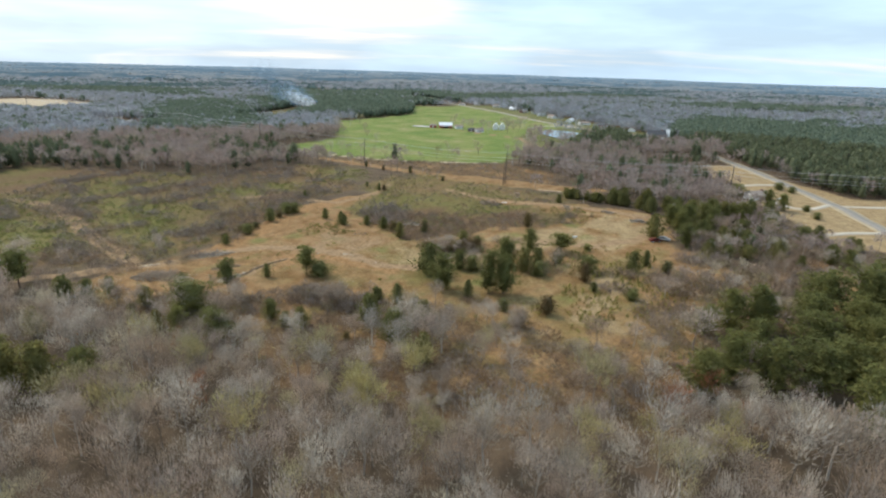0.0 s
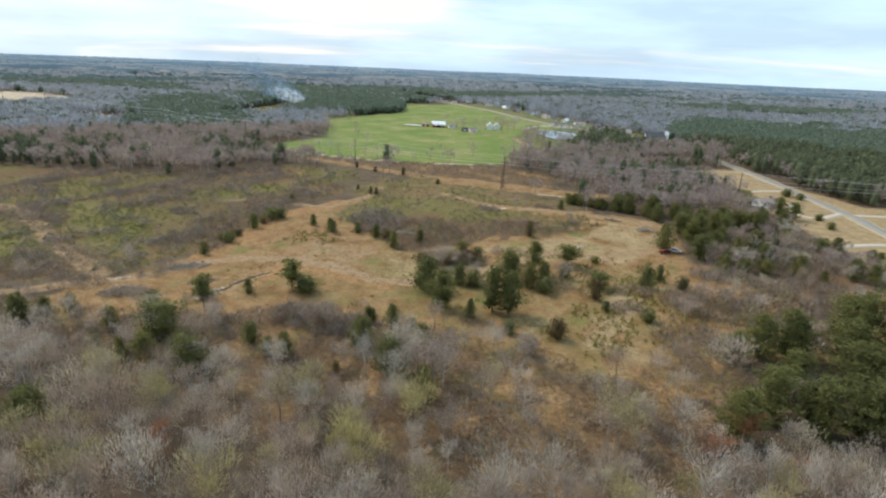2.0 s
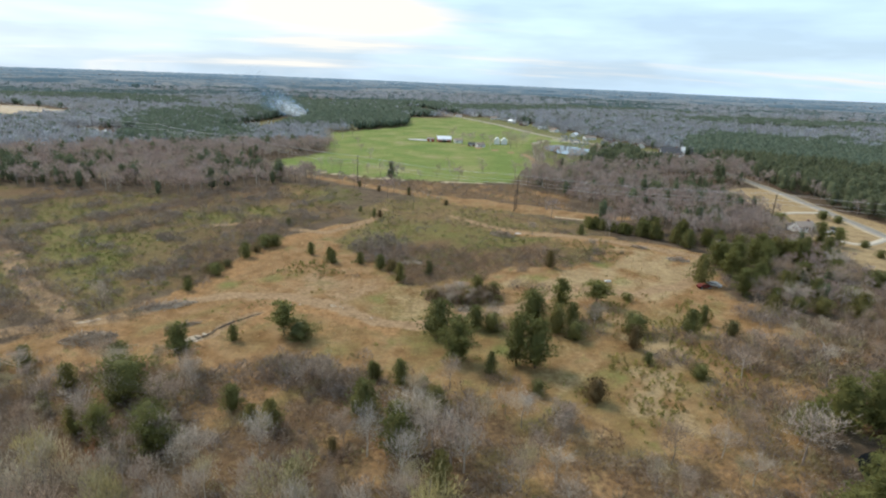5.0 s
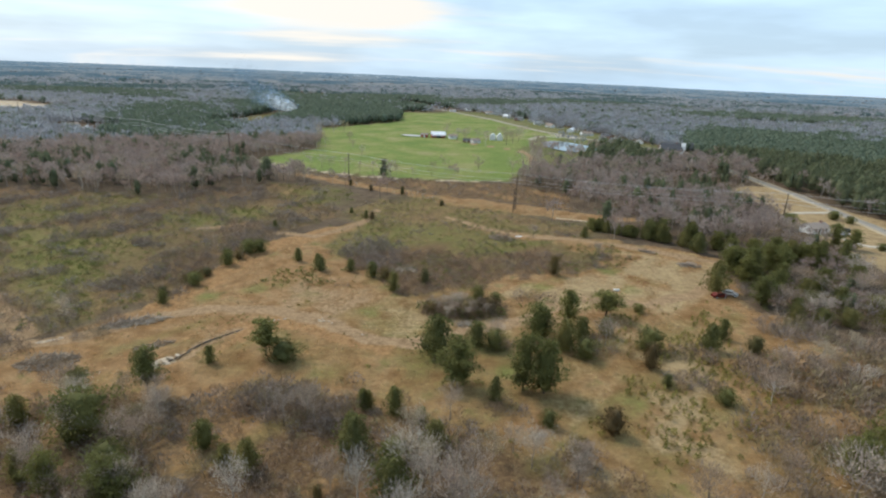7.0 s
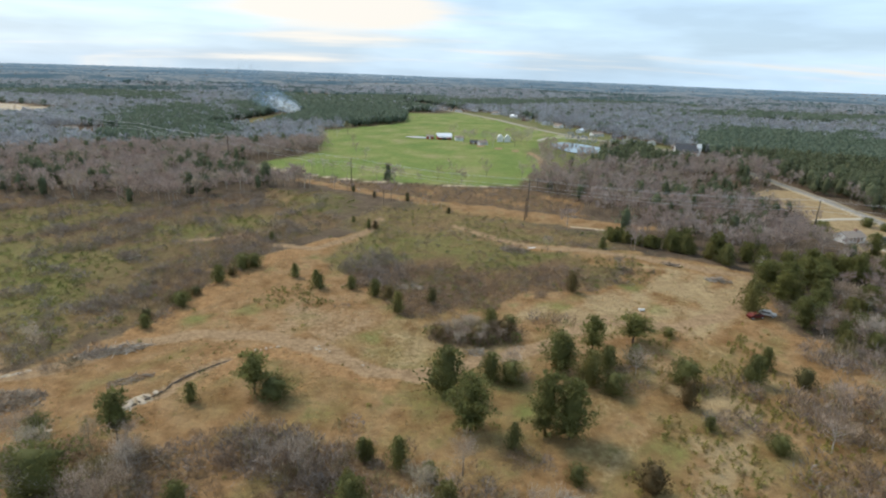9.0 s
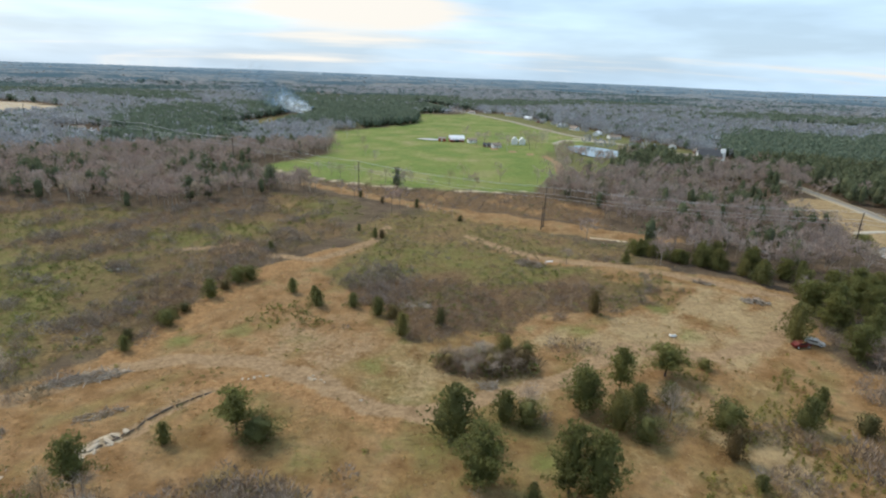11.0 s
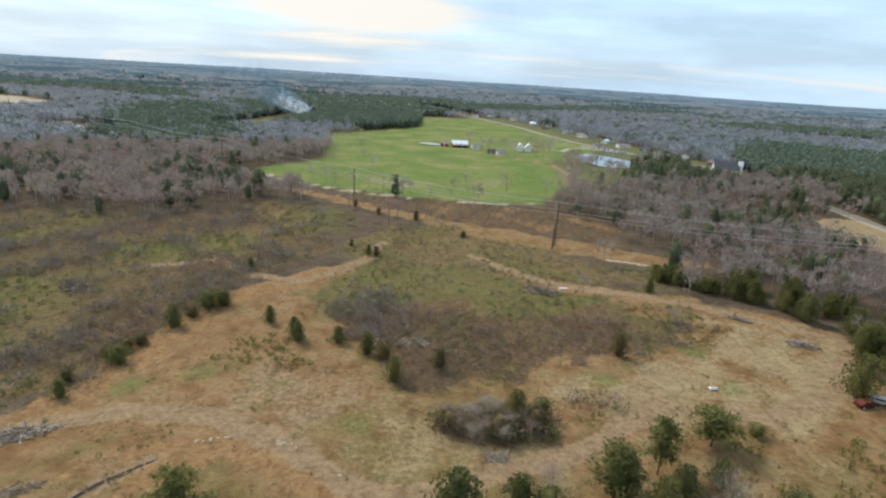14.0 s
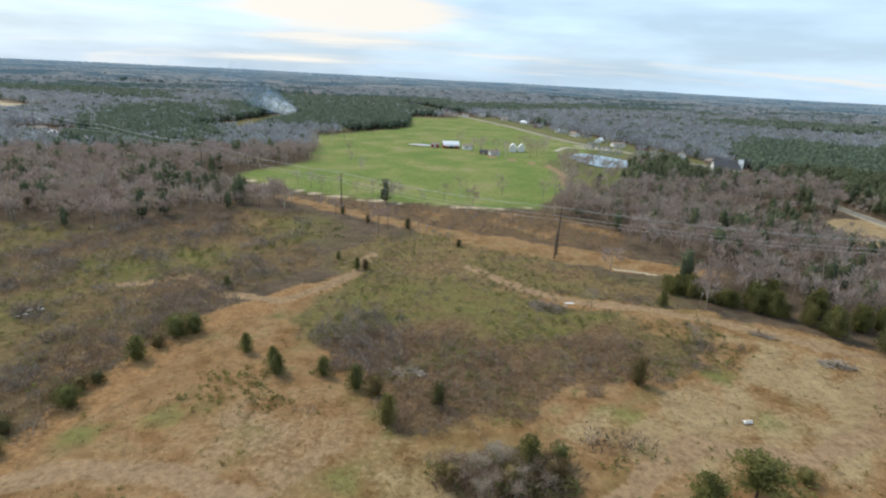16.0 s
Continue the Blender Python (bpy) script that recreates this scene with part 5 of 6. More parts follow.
        wid = 11.0 * rng.uniform(0.85, 1.2, len(x)) * size
        for sel, nm, lb in ((pine, "pine_woods", "dark pine woods far off"), (~pine, "bare_woods", "leafless grey-brown woods far off")):
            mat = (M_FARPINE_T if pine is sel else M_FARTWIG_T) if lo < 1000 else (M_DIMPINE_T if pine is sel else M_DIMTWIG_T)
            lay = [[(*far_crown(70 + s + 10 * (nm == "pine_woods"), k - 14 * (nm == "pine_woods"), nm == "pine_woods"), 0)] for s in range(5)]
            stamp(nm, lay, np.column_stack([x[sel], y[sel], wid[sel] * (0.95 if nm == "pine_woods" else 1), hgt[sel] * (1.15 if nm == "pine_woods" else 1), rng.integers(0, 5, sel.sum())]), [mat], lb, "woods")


build_woods()


# ---- bushes, briars and grass ----
def pick(outline, step, rng, dens, x0, x1, y0, y1, soft=3, rough=3):
    x, y = scatter(x0, x1, y0, y1, step, rng)
    keep = rng.random(len(x)) < inside(outline, x, y, soft, rough) * dens(x, y)
    return x[keep], y[keep]


def build_brush():
    rng = np.random.default_rng(17)
    bush = [[(*bare_bush(80 + s), 0)] for s in range(5)]
    leafy = [[(*leafy_bush(90 + s), 0)] for s in range(4)]
    rows_ = []

    def put(xy, h0, h1_, wide=1.0, lo=-1.0, hi=-1.0):
        x, y = xy
        dry = inside(POND_C, x, y, 1.5, 0.5) < 0.3
        x, y = x[dry], y[dry]
        hh = rng.uniform(h0, h1_, len(x))
        rows_.append(np.column_stack([x, y, hh * wide * rng.uniform(0.8, 1.3, len(x)), hh, rng.integers(0, 5, len(x)), rng.uniform(lo, hi, len(x)) if hi > 0 else np.full(len(x), -1.0)]))
    put(pick(BRUSH, 1.55, rng, lambda x, y: np.clip(0.8 - 0.5 * wob(x, y, 12, 6), 0.2, 1), -60, 70, 185, 226, 4, 5), 0.9, 2.3, 1.1, 0.0, 0.5)
    put(pick(BRUSH, 2.5, rng, lambda x, y: np.clip(0.45 - 0.5 * wob(x, y, 12, 6), 0.1, 1), -60, 70, 226, 300, 4, 5), 0.8, 1.9, 1.1, 0.12, 0.99)
    put(pick([(-34, 222), (-28, 240), (-18, 232), (-14, 208), (-20, 206)], 2.2, rng, lambda x, y: 0.9, -40, 0, 200, 245), 2.6, 4.2, 0.8, 0.38, 0.74)
    put(pick(SCRUB, 2.25, rng, lambda x, y: np.clip(0.5 + 1.1 * wob(x, y, 30, 2), 0.04, 1) * np.where(y < 290, 1, 0.7) * (1 - 0.9 * np.max([inside(q, x, y, 8, 5) for q in GREENS], axis=0)), -200, -40, 150, 345), 1.2, 3.0, 1.05)
    put(pick(SCRUB, 2.5, rng, lambda x, y: np.clip(1.7 * wob(x, y, 10, 4) - 0.35, 0, 0.9), -200, -40, 150, 345), 1.8, 3.8, 1.15, 0.3, 0.75)
    put(pick([(-88, 178), (-76, 190), (-70, 225), (-50, 262), (-64, 275), (-82, 240), (-100, 195)], 2.4, rng, lambda x, y: 0.8, -105, -40, 170, 280), 1.4, 3.2, 1.0)
    put(pick(HILL, 2.5, rng, lambda x, y: np.clip(0.35 + 0.6 * wob(x, y, 14, 3), 0.05, 1), -60, 80, 240, 320), 0.7, 1.5, 1.2)
    put(pick(BAND, 2.6, rng, lambda x, y: 0.8 + 0 * x, -95, 80, 285, 385), 0.8, 2.2, 1.0)
    # fringe of brush and saplings between clearing and woods
    x, y = scatter(-135, 150, 90, 215, 2.3, rng)
    c = inside(CLEARING, x, y, 9, 5)
    keep = (c > 0.02) & (c < 0.93) & (y < 172) & (rng.random(len(x)) < np.clip(0.42 + 1.2 * wob(x, y, 8, 7), 0.03, 1)) & (open_land(x, y + 4) >= 0)
    put((x[keep], y[keep]), 1.2, 3.4, 0.95)
    put(pick(SOUTH_BRUSH, 2.05, rng, lambda x, y: np.clip(0.5 + 1.0 * wob(x, y, 9, 3.3), 0.04, 0.95), -110, 80, 84, 150), 1.3, 3.6, 0.95)
    # bare thickets on the slope
    for cx, cy, rx, ry, lo, hi, step in ((3, 180, 11, 5.5, 2.0, 4.6, 1.25), (-32, 138, 9, 6, 2.4, 4.8, 1.5), (-24, 134, 7, 5, 1.8, 3.8, 1.6), (10, 136, 4, 3, 1.6, 2.8, 1.6), (50, 146, 6, 4, 1.5, 3.0, 1.7), (74, 148, 14, 10, 2.6, 5.6, 2.3), (55, 158, 6, 4, 1.5, 3.4, 1.8), (86, 170, 10, 7, 2.2, 5.0, 2.2),
                                          (12, 160, 3, 2.4, 1.8, 3.2, 1.4), (34, 160, 4, 4, 2, 4, 1.6), (60, 128, 10, 10, 2, 4, 2.2), (-8, 125, 12, 8, 2, 4.5, 2.3), (-55, 128, 10, 8, 1.5, 3, 2.2), (-82, 150, 6, 4, 1, 2, 2.0), (106, 190, 20, 14, 2.5, 5, 3.0), (25, 188, 6, 2.5, 2.0, 3.6, 1.9), (46, 250, 5, 4, 1.0, 2.2, 1.7), (54, 224, 5, 4, 1.5, 2.6, 1.6), (84, 130, 16, 12, 2.2, 5.0, 2.7), (100, 150, 16, 14, 2.2, 5.2, 2.8), (120, 170, 20, 14, 1.6, 4.0, 2.8), (92, 196, 7, 6, 1.5, 3.4, 2.0), (-30, 196, 3, 2, 0.6, 1.2, 1.3)):
        x, y = scatter(cx - rx, cx + rx, cy - ry, cy + ry, step, rng)
        k = ((x - cx) / rx) ** 2 + ((y - cy) / ry) ** 2 < rng.uniform(0.5, 1.15, len(x))
        put((x[k], y[k]), lo, hi, 0.9, *((0.0, 0.3) if cy == 180 and rx == 11 else (-1.0, -1.0)))
    stamp("bare_brush", bush, np.vstack(rows_), [M_BUSH_T], "leafless brown brush and thickets over dry grass", "brush")
    rows_.clear()
    # green briars in the scrub, on the knoll and under the grove
    for g in GREENS:
        xs, ys = [p[0] for p in g], [p[1] for p in g]
        put(pick(g, 2.0, rng, lambda x, y: np.clip(0.55 + 0.6 * wob(x, y, 11, 4), 0, 1), min(xs) - 8, max(xs) + 8, min(ys) - 8, max(ys) + 8, 8, 6), 0.6, 1.3, 1.7)
    put(pick(SCRUB, 2.5, rng, lambda x, y: np.clip(0.3 - 1.1 * wob(x, y, 30, 2), 0.02, 1) * np.where(x < -106, 0.9, 0.35), -220, -40, 150, 345), 0.5, 1.2, 1.8)
    put(pick(HILL, 2.1, rng, lambda x, y: np.clip(0.4 + 0.7 * wob(x, y, 13, 8), 0.05, 1), -60, 80, 240, 320), 0.4, 0.9, 1.8)
    put(pick(BRUSH, 2.2, rng, lambda x, y: np.clip(0.3 + 0.8 * wob(x, y, 14, 6), 0.05, 1), -60, 70, 185, 300, 5, 5), 0.5, 1.2, 1.6)
    put(pick([(46, 236), (58, 236), (66, 222), (56, 216), (46, 226)], 1.9, rng, lambda x, y: 0.8, 40, 70, 210, 240), 0.6, 1.2, 1.5)
    put(pick([(-7, 178), (-2, 184), (10, 186), (16, 181), (12, 176), (0, 175)], 1.7, rng, lambda x, y: 0.75, -10, 20, 172, 190, 1.5, 1), 1.6, 3.4, 1.0, 0.0, 0.5)
    put(pick([(-54, 207), (-42, 208), (-34, 199), (-38, 194), (-50, 196)], 1.5, rng, lambda x, y: np.clip(0.45 + 0.9 * wob(x, y, 5, 3), 0, 1), -58, -28, 190, 212, 3, 2), 0.6, 1.3, 1.2, 0.2, 0.99)
    put(pick([(18, 184), (30, 187), (31, 184), (20, 181)], 1.5, rng, lambda x, y: 0.6, 14, 34, 178, 190, 1, 1), 0.7, 1.3, 1.1, 0.2, 0.99)
    put(pick([(-62, 172), (-50, 176), (-46, 172), (-58, 168)], 1.5, rng, lambda x, y: 0.45, -66, -42, 165, 178, 2, 2), 0.4, 0.8, 1.5, 0.2, 0.99)
    put(pick(CLEARING, 3.0, rng, lambda x, y: np.clip(1.4 * wob(x, y, 9, 2.7) - 0.75, 0.0, 0.6), -110, 100, 95, 270), 0.35, 0.9, 1.3, 0.0, 0.99)
    for r in rows_:
        r[:, 4] %= 4
    stamp("green_briars", leafy, np.vstack(rows_), [M_BRIAR_T], "low olive-green briars and honeysuckle in the scrub", "briars")
    rows_.clear()
    # sprouts on the grassy slope
    slope = [(24, 134), (36, 122), (60, 128), (72, 150), (68, 176), (58, 184), (44, 174), (38, 150)]
    put(pick(slope, 1.45, rng, lambda x, y: np.clip(0.5 + 1.2 * wob(x, y, 8, 5), 0.02, 0.98), 10, 85, 110, 195), 0.7, 1.7, 0.75)
    put(pick(CLEARING, 4.2, rng, lambda x, y: np.clip(1.6 * wob(x, y, 12, 6) - 0.75, 0.0, 0.5), -110, 100, 95, 270), 0.4, 0.9, 1.4)
    put(pick([(-52, 206), (-40, 206), (-34, 198), (-48, 196)], 1.6, rng, lambda x, y: 0.5, -58, -28, 190, 212), 0.5, 1.1, 1.3)
    for r in rows_:
        r[:, 4] %= 4
    sprout = [[(*leafy_bush(190 + s, 40, 1.3), 0)] for s in range(4)]
    stamp("green_sprouts", sprout, np.vstack(rows_), [M_SPROUT_T], "small yellow-green sprouts among dry grass", "sprouts")
    # dry grass
    tufts = [[(*sedge(100 + s), 0)] for s in range(5)]
    x, y = scatter(-110, 100, 96, 300, 1.05, rng)
    c = np.maximum(inside(CLEARING, x, y, 4, 3), 0.7 * inside(HILL, x, y, 3, 3))
    worn = np.maximum(along(TRACK_A, x, y, 1.5, 2), along(TRACK_D, x, y, 1.2, 2))
    keep = rng.random(len(x)) < c * (1 - worn) * np.clip(0.5 + 0.6 * wob(x, y, 8, 2), 0.12, 0.95)
    x, y = x[keep], y[keep]
    hh = rng.uniform(0.2, 0.6, len(x))
    stamp("dry_grass", tufts, np.column_stack([x, y, hh * rng.uniform(0.9, 1.6, len(x)), hh, rng.integers(0, 5, len(x))]), [M_SEDGE_T], "tufts of dry tan and orange broom sedge", "grass")


build_brush()


# ---- farm, houses and sheds ----
M_WHITE = plain("white_siding", (0.74, 0.73, 0.70), 0.6, 0.08, 0.8)
M_RED = plain("red_barn_boards", (0.33, 0.07, 0.045), 0.8, 0.25, 0.8)
M_METAL_ROOF = plain("pale_metal_roof", (0.72, 0.73, 0.74), 0.45, 0.08, 0.6)
M_SHINGLE = plain("dark_shingles", (0.085, 0.085, 0.09), 0.9, 0.25, 1.2)
M_TAN_ROOF = plain("tan_shingles", (0.27, 0.22, 0.18), 0.9, 0.2, 1.2)
M_BRICK = plain("brown_brick", (0.27, 0.16, 0.12), 0.9, 0.2, 1.5)
M_GLASS = plain("dark_glass_and_doorway_shade", (0.03, 0.035, 0.04), 0.12, 0.2, 1.0)
M_TRIM = plain("white_trim", (0.78, 0.78, 0.76), 0.5, 0.05, 1.0)
M_POLE = plain("weathered_pole_wood", (0.085, 0.066, 0.052), 0.9, 0.3, 3)
M_PALEPOLE = plain("pale_pole_wood", (0.36, 0.32, 0.27), 0.9, 0.2, 3)
M_WIRE = plain("grey_wire", (0.52, 0.52, 0.52), 0.4, 0.06, 1, 0.0)
M_CERAMIC = plain("insulator_glaze", (0.35, 0.34, 0.33), 0.25, 0.1, 2)


def gable(bm, x0, x1, y0, y1, z0, z1, over, thick):
    """Two roof slabs over the ridge along x."""
    ym = (y0 + y1) / 2
    for ya, yb in ((y0 - over, ym), (y1 + over, ym)):
        za = z0 - over * (z1 - z0) / (ym - y0)
        p = [(x0 - over, ya, za), (x1 + over, ya, za), (x1 + over, yb, z1), (x0 - over, yb, z1)]
        lo = [bm.verts.new(q) for q in p]
        hi = [bm.verts.new((q[0], q[1], q[2] + thick)) for q in p]
        for f in (lo[::-1], hi, *[(lo[i], lo[(i + 1) % 4], hi[(i + 1) % 4], hi[i]) for i in range(4)]):
            bm.faces.new(f)
    bmesh.ops.recalc_face_normals(bm, faces=bm.faces)
    return bm


def walls(w, d, hgt, rise, bm=None):
    """Four walls with gable ends, as one closed shell. Ridge along x."""
    bm = bm or bmesh.new()
    a = [bm.verts.new(p) for p in ((-w / 2, -d / 2, 0), (w / 2, -d / 2, 0), (w / 2, d / 2, 0), (-w / 2, d / 2, 0))]
    b = [bm.verts.new(p) for p in ((-w / 2, -d / 2, hgt), (w / 2, -d / 2, hgt), (w / 2, d / 2, hgt), (-w / 2, d / 2, hgt))]
    l, r = bm.verts.new((-w / 2, 0, hgt + rise)), bm.verts.new((w / 2, 0, hgt + rise))
    for f in ((a[0], a[1], b[1], b[0]), (a[2], a[3], b[3], b[2]), (a[1], a[2], b[2], r, b[1]), (a[3], a[0], b[0], l, b[3]), (b[0], b[1], r, l), (b[2], b[3], l, r), a[::-1]):
        bm.faces.new(f)
    return bm


def house(name, x, y, rz, w, d, hgt, rise, wall_m, roof_m, label, cat, group="", windows=3, chimney=True, size=1.0):
    o = root(name, x, y, radians(rz), size, size)
    part("wall", walls(w, d, hgt, rise), wall_m, o)
    rf = part("roof", gable(bmesh.new(), -w / 2, w / 2, -d / 2, d / 2, hgt, hgt + rise, 0.4, 0.16), roof_m, o)
    if chimney:
        part("chimney", boxed(w * 0.22, -0.4, hgt + rise * 0.5, w * 0.22 + 0.9, 0.4, hgt + rise + 0.9), M_BRICK, rf)
    for s in (-1, 1):
        for i in range(windows):
            cx = -w / 2 + w * (i + 1) / (windows + 1)
            if s < 0 and i == windows // 2:
                dr = part("door", boxed(cx - 0.5, -d / 2 - 0.06, 0.1, cx + 0.5, -d / 2 + 0.05, 2.1), M_TRIM if wall_m is not M_WHITE else M_BRICK, o)
                part("handle", boxed(cx + 0.33, -d / 2 - 0.11, 1.0, cx + 0.4, -d / 2 - 0.06, 1.1), M_GLASS, dr)
                continue
            yy = s * d / 2
            wn = part("window", boxed(cx - 0.55, yy - 0.05, 1.0, cx + 0.55, yy + 0.05, 2.3), M_TRIM, o)
            part("pane", boxed(cx - 0.45, yy - 0.07, 1.1, cx + 0.45, yy + 0.07, 2.2), M_GLASS, wn)
    return tagged(o, label, cat, group)


def build_farm():
    # red barn with a pale metal roof; a dark panel paints the shade of its open front
    b = root("barn", 2, 548, radians(8), 0.8, 0.85)
    part("wall", walls(15, 10, 3.4, 2.6), M_RED, b)
    rf = part("roof", gable(bmesh.new(), -7.5, 7.5, -5, 5, 3.4, 6.0, 0.7, 0.14), M_METAL_ROOF, b)
    for i in range(9):
        part("roof_seam", boxed(-7.4 + i * 1.85 - 0.03, -0.1, 6.12, -7.4 + i * 1.85 + 0.03, 0.1, 6.22), M_METAL_ROOF, rf)
    dr = part("barn_door", boxed(-2.2, -5.12, 0, 2.2, -4.95, 3.0), M_GLASS, b, "dark panel painted as the shaded doorway")
    part("door_frame", box(boxed(-2.4, -5.16, 0, -2.2, -4.94, 3.1), 2.2, -5.16, 0, 2.4, -4.94, 3.1), M_TRIM, dr)
    ln = part("lean_to", boxed(-7.5, -8.6, 2.3, 7.5, -5.02, 2.45), M_METAL_ROOF, b, "pale lean-to roof on posts")
    for i in range(5):
        part("post", boxed(-7.3 + i * 3.6, -8.5, 0, -7.1 + i * 3.6, -8.3, 2.3), M_POLE, ln)
    tagged(b, "red wooden barn with a pale metal roof in the pasture", "barn")
    house("shed", -10, 547, -6, 6, 4.5, 2.4, 1.2, M_RED, M_TAN_ROOF, "small red shed beside the barn", "shed", windows=1, chimney=False)
    house("shed", 15, 541, 12, 7, 5, 2.4, 1.3, M_TRIM, M_TAN_ROOF, "low pale farm shed beside the barn", "shed", windows=2, chimney=False)
    # white farmhouse: two gabled wings facing the pasture
    h = house("farmhouse", 50, 538, 84, 11, 6.5, 4.2, 3.6, M_WHITE, M_METAL_ROOF, "white wooden farmhouse with twin steep gables", "house", windows=3, size=0.78)
    part("wing", Matrix_walls(10, 6.5, 4.2, 3.4, (0.5, -8.0)), M_WHITE, h)
    part("wing_roof", gable(bmesh.new(), -4.5, 5.5, -11.25, -4.75, 4.2, 7.6, 0.4, 0.16), M_METAL_ROOF, h)
    house("cottage", 33, 514, 20, 9, 6, 2.6, 2.0, M_WHITE, M_TAN_ROOF, "small white cottage beside the farmhouse", "house", windows=3, size=0.8)
    house("cottage", 26, 517, -10, 8, 5.5, 2.5, 1.7, M_BRICK, M_SHINGLE, "small brown cottage with a dark roof", "house", windows=3, size=0.75)
    # the dark-roofed house by the road, with its tall white end
    c = house("roadside_house", 176, 461, -12, 15, 10, 4.6, 4.6, M_WHITE, M_SHINGLE, "large white house with a steep dark roof by the road", "house", windows=4)
    part("tower", Matrix_walls(3.0, 3.0, 7.6, 2.6, (8.4, -1.0)), M_WHITE, c, "tall narrow white gabled end")
    house("shed", 163, 474, -20, 16, 6, 2.8, 1.4, M_TRIM, M_TAN_ROOF, "long pale shed near the road", "shed", windows=4, chimney=False)
    rng = np.random.default_rng(44)
    for x, y, wm, rm, lb in ((178, 505, M_BRICK, M_TAN_ROOF, "brick house with a tan roof beside the road"), (168, 535, M_WHITE, M_TAN_ROOF, "white house with a tan roof beside the road"), (150, 572, M_BRICK, M_SHINGLE, "brick house with a dark roof beside the road"),
                             (136, 592, M_WHITE, M_TAN_ROOF, "white house with a tan roof beside the road"), (128, 622, M_WHITE, M_METAL_ROOF, "white house with a pale metal roof beside the road"), (116, 668, M_WHITE, M_TAN_ROOF, "white house with a tan roof beside the road"),
                             (108, 700, M_WHITE, M_METAL_ROOF, "white house with a pale metal roof beside the road"), (92, 745, M_BRICK, M_TAN_ROOF, "brick house with a tan roof beside the road"), (84, 790, M_WHITE, M_METAL_ROOF, "white house with a pale metal roof beside the road"), (66, 840, M_WHITE, M_TAN_ROOF, "white house with a tan roof beside the road"), (40, 890, M_WHITE, M_METAL_ROOF, "white house with a pale metal roof beside the road"), (16, 880, M_WHITE, M_TAN_ROOF, "white house with a tan roof beside the road"),
                             (-322, 552, M_WHITE, M_TAN_ROOF, "white house among bare trees"), (-296, 531, M_WHITE, M_METAL_ROOF, "white house with a pale metal roof among bare trees"), (-352, 596, M_WHITE, M_METAL_ROOF, "white house with a pale metal roof among bare trees")):
        house("house", x + 12 * (x > 0), y, float(rng.uniform(-70, 70)), float(rng.uniform(11, 16)), 8, 2.9, float(rng.uniform(1.8, 2.6)), wm, rm, lb, "house", "houses along the road" if x > 0 else "houses in the woods", size=0.74)
    house("house", 151, 259, 15, 9, 6, 2.5, 1.5, M_WHITE, M_TAN_ROOF, "low white house at the end of the gravel drive", "house", windows=4)


def Matrix_walls(w, d, hgt, rise, off):
    bm = walls(w, d, hgt, rise)
    bmesh.ops.translate(bm, vec=(off[0], off[1], 0), verts=bm.verts)
    return bm


build_farm()


# ---- power line ----
def pylon(x, y, hgt, rz, label, arms=True):
    o = root("utility_pole", x, y, rz)
    pl = part("pole", tube((0, 0, -0.5), (0, 0, hgt), 0.26, 0.16, 8), M_POLE, o)
    if arms:
        for z, side in ((hgt - 0.2, -1), (hgt - 2.2, 1), (hgt - 4.2, -1)):
            ar = part("davit_arm", tube((0, 0, z - 0.35), (side * 1.35, 0, z), 0.09, 0.06, 6), M_POLE, o)
            part("insulator", tube((side * 1.3, 0, z), (side * 1.3, 0, z - 0.3), 0.08, 0.05, 6), M_CERAMIC, ar)
        part("insulator", tube((0, 0, hgt), (0, 0, hgt + 0.5), 0.08, 0.05, 6), M_CERAMIC, o)
    return tagged(o, label, "utility pole", "power line poles")


def span(p, q, sag, r):
    """A hanging wire from p to q."""
    cu = bpy.data.curves.new("wire", "CURVE")
    cu.dimensions, cu.bevel_depth, cu.bevel_resolution = "3D", r, 0
    cu.use_fill_caps = True
    s = cu.splines.new("POLY")
    s.points.add(14)
    for i in range(15):
        t = i / 14
        v = Vector(p).lerp(Vector(q), t)
        s.points[i].co = (v.x, v.y, v.z - sag * 4 * t * (1 - t), 1)
    cu.materials.append(M_WIRE)
    return tagged(new("power_wire", cu), "thin grey power wire hanging between poles", "power wire", "power line wires")


def build_line():
    hs = [14.5, 14.5, 16.0, 14.8, 17.5, 18.5, 18.5, 18.5, 18.5]
    heads = []
    for i, (x, y) in enumerate(LINE):
        a, b = LINE[max(0, i - 1)], LINE[min(len(LINE) - 1, i + 1)]
        rz = math.atan2(b[1] - a[1], b[0] - a[0]) + math.pi / 2
        if i:
            pylon(x, y, hs[i], rz, "dark weathered power pole with three staggered arms")
        z = h1(x, y) + hs[i]
        c, s = math.cos(rz), math.sin(rz)
        heads.append([(x + c * o, y + s * o, z + dz) for o, dz in ((-1.3, -0.2), (1.3, -2.2), (-1.3, -4.2), (0, 0.5))])
    for a, b in zip(heads, heads[1:]):
        for k in range(4):
            span(a[k], b[k], 1.6, (0.040 if a[0][0] > -60 else 0.07) if k < 3 else 0.03)
    pylon(32.0, 283.5, 9.5, 0.4, "short pale stub pole beside the dark power pole", False)


build_line()


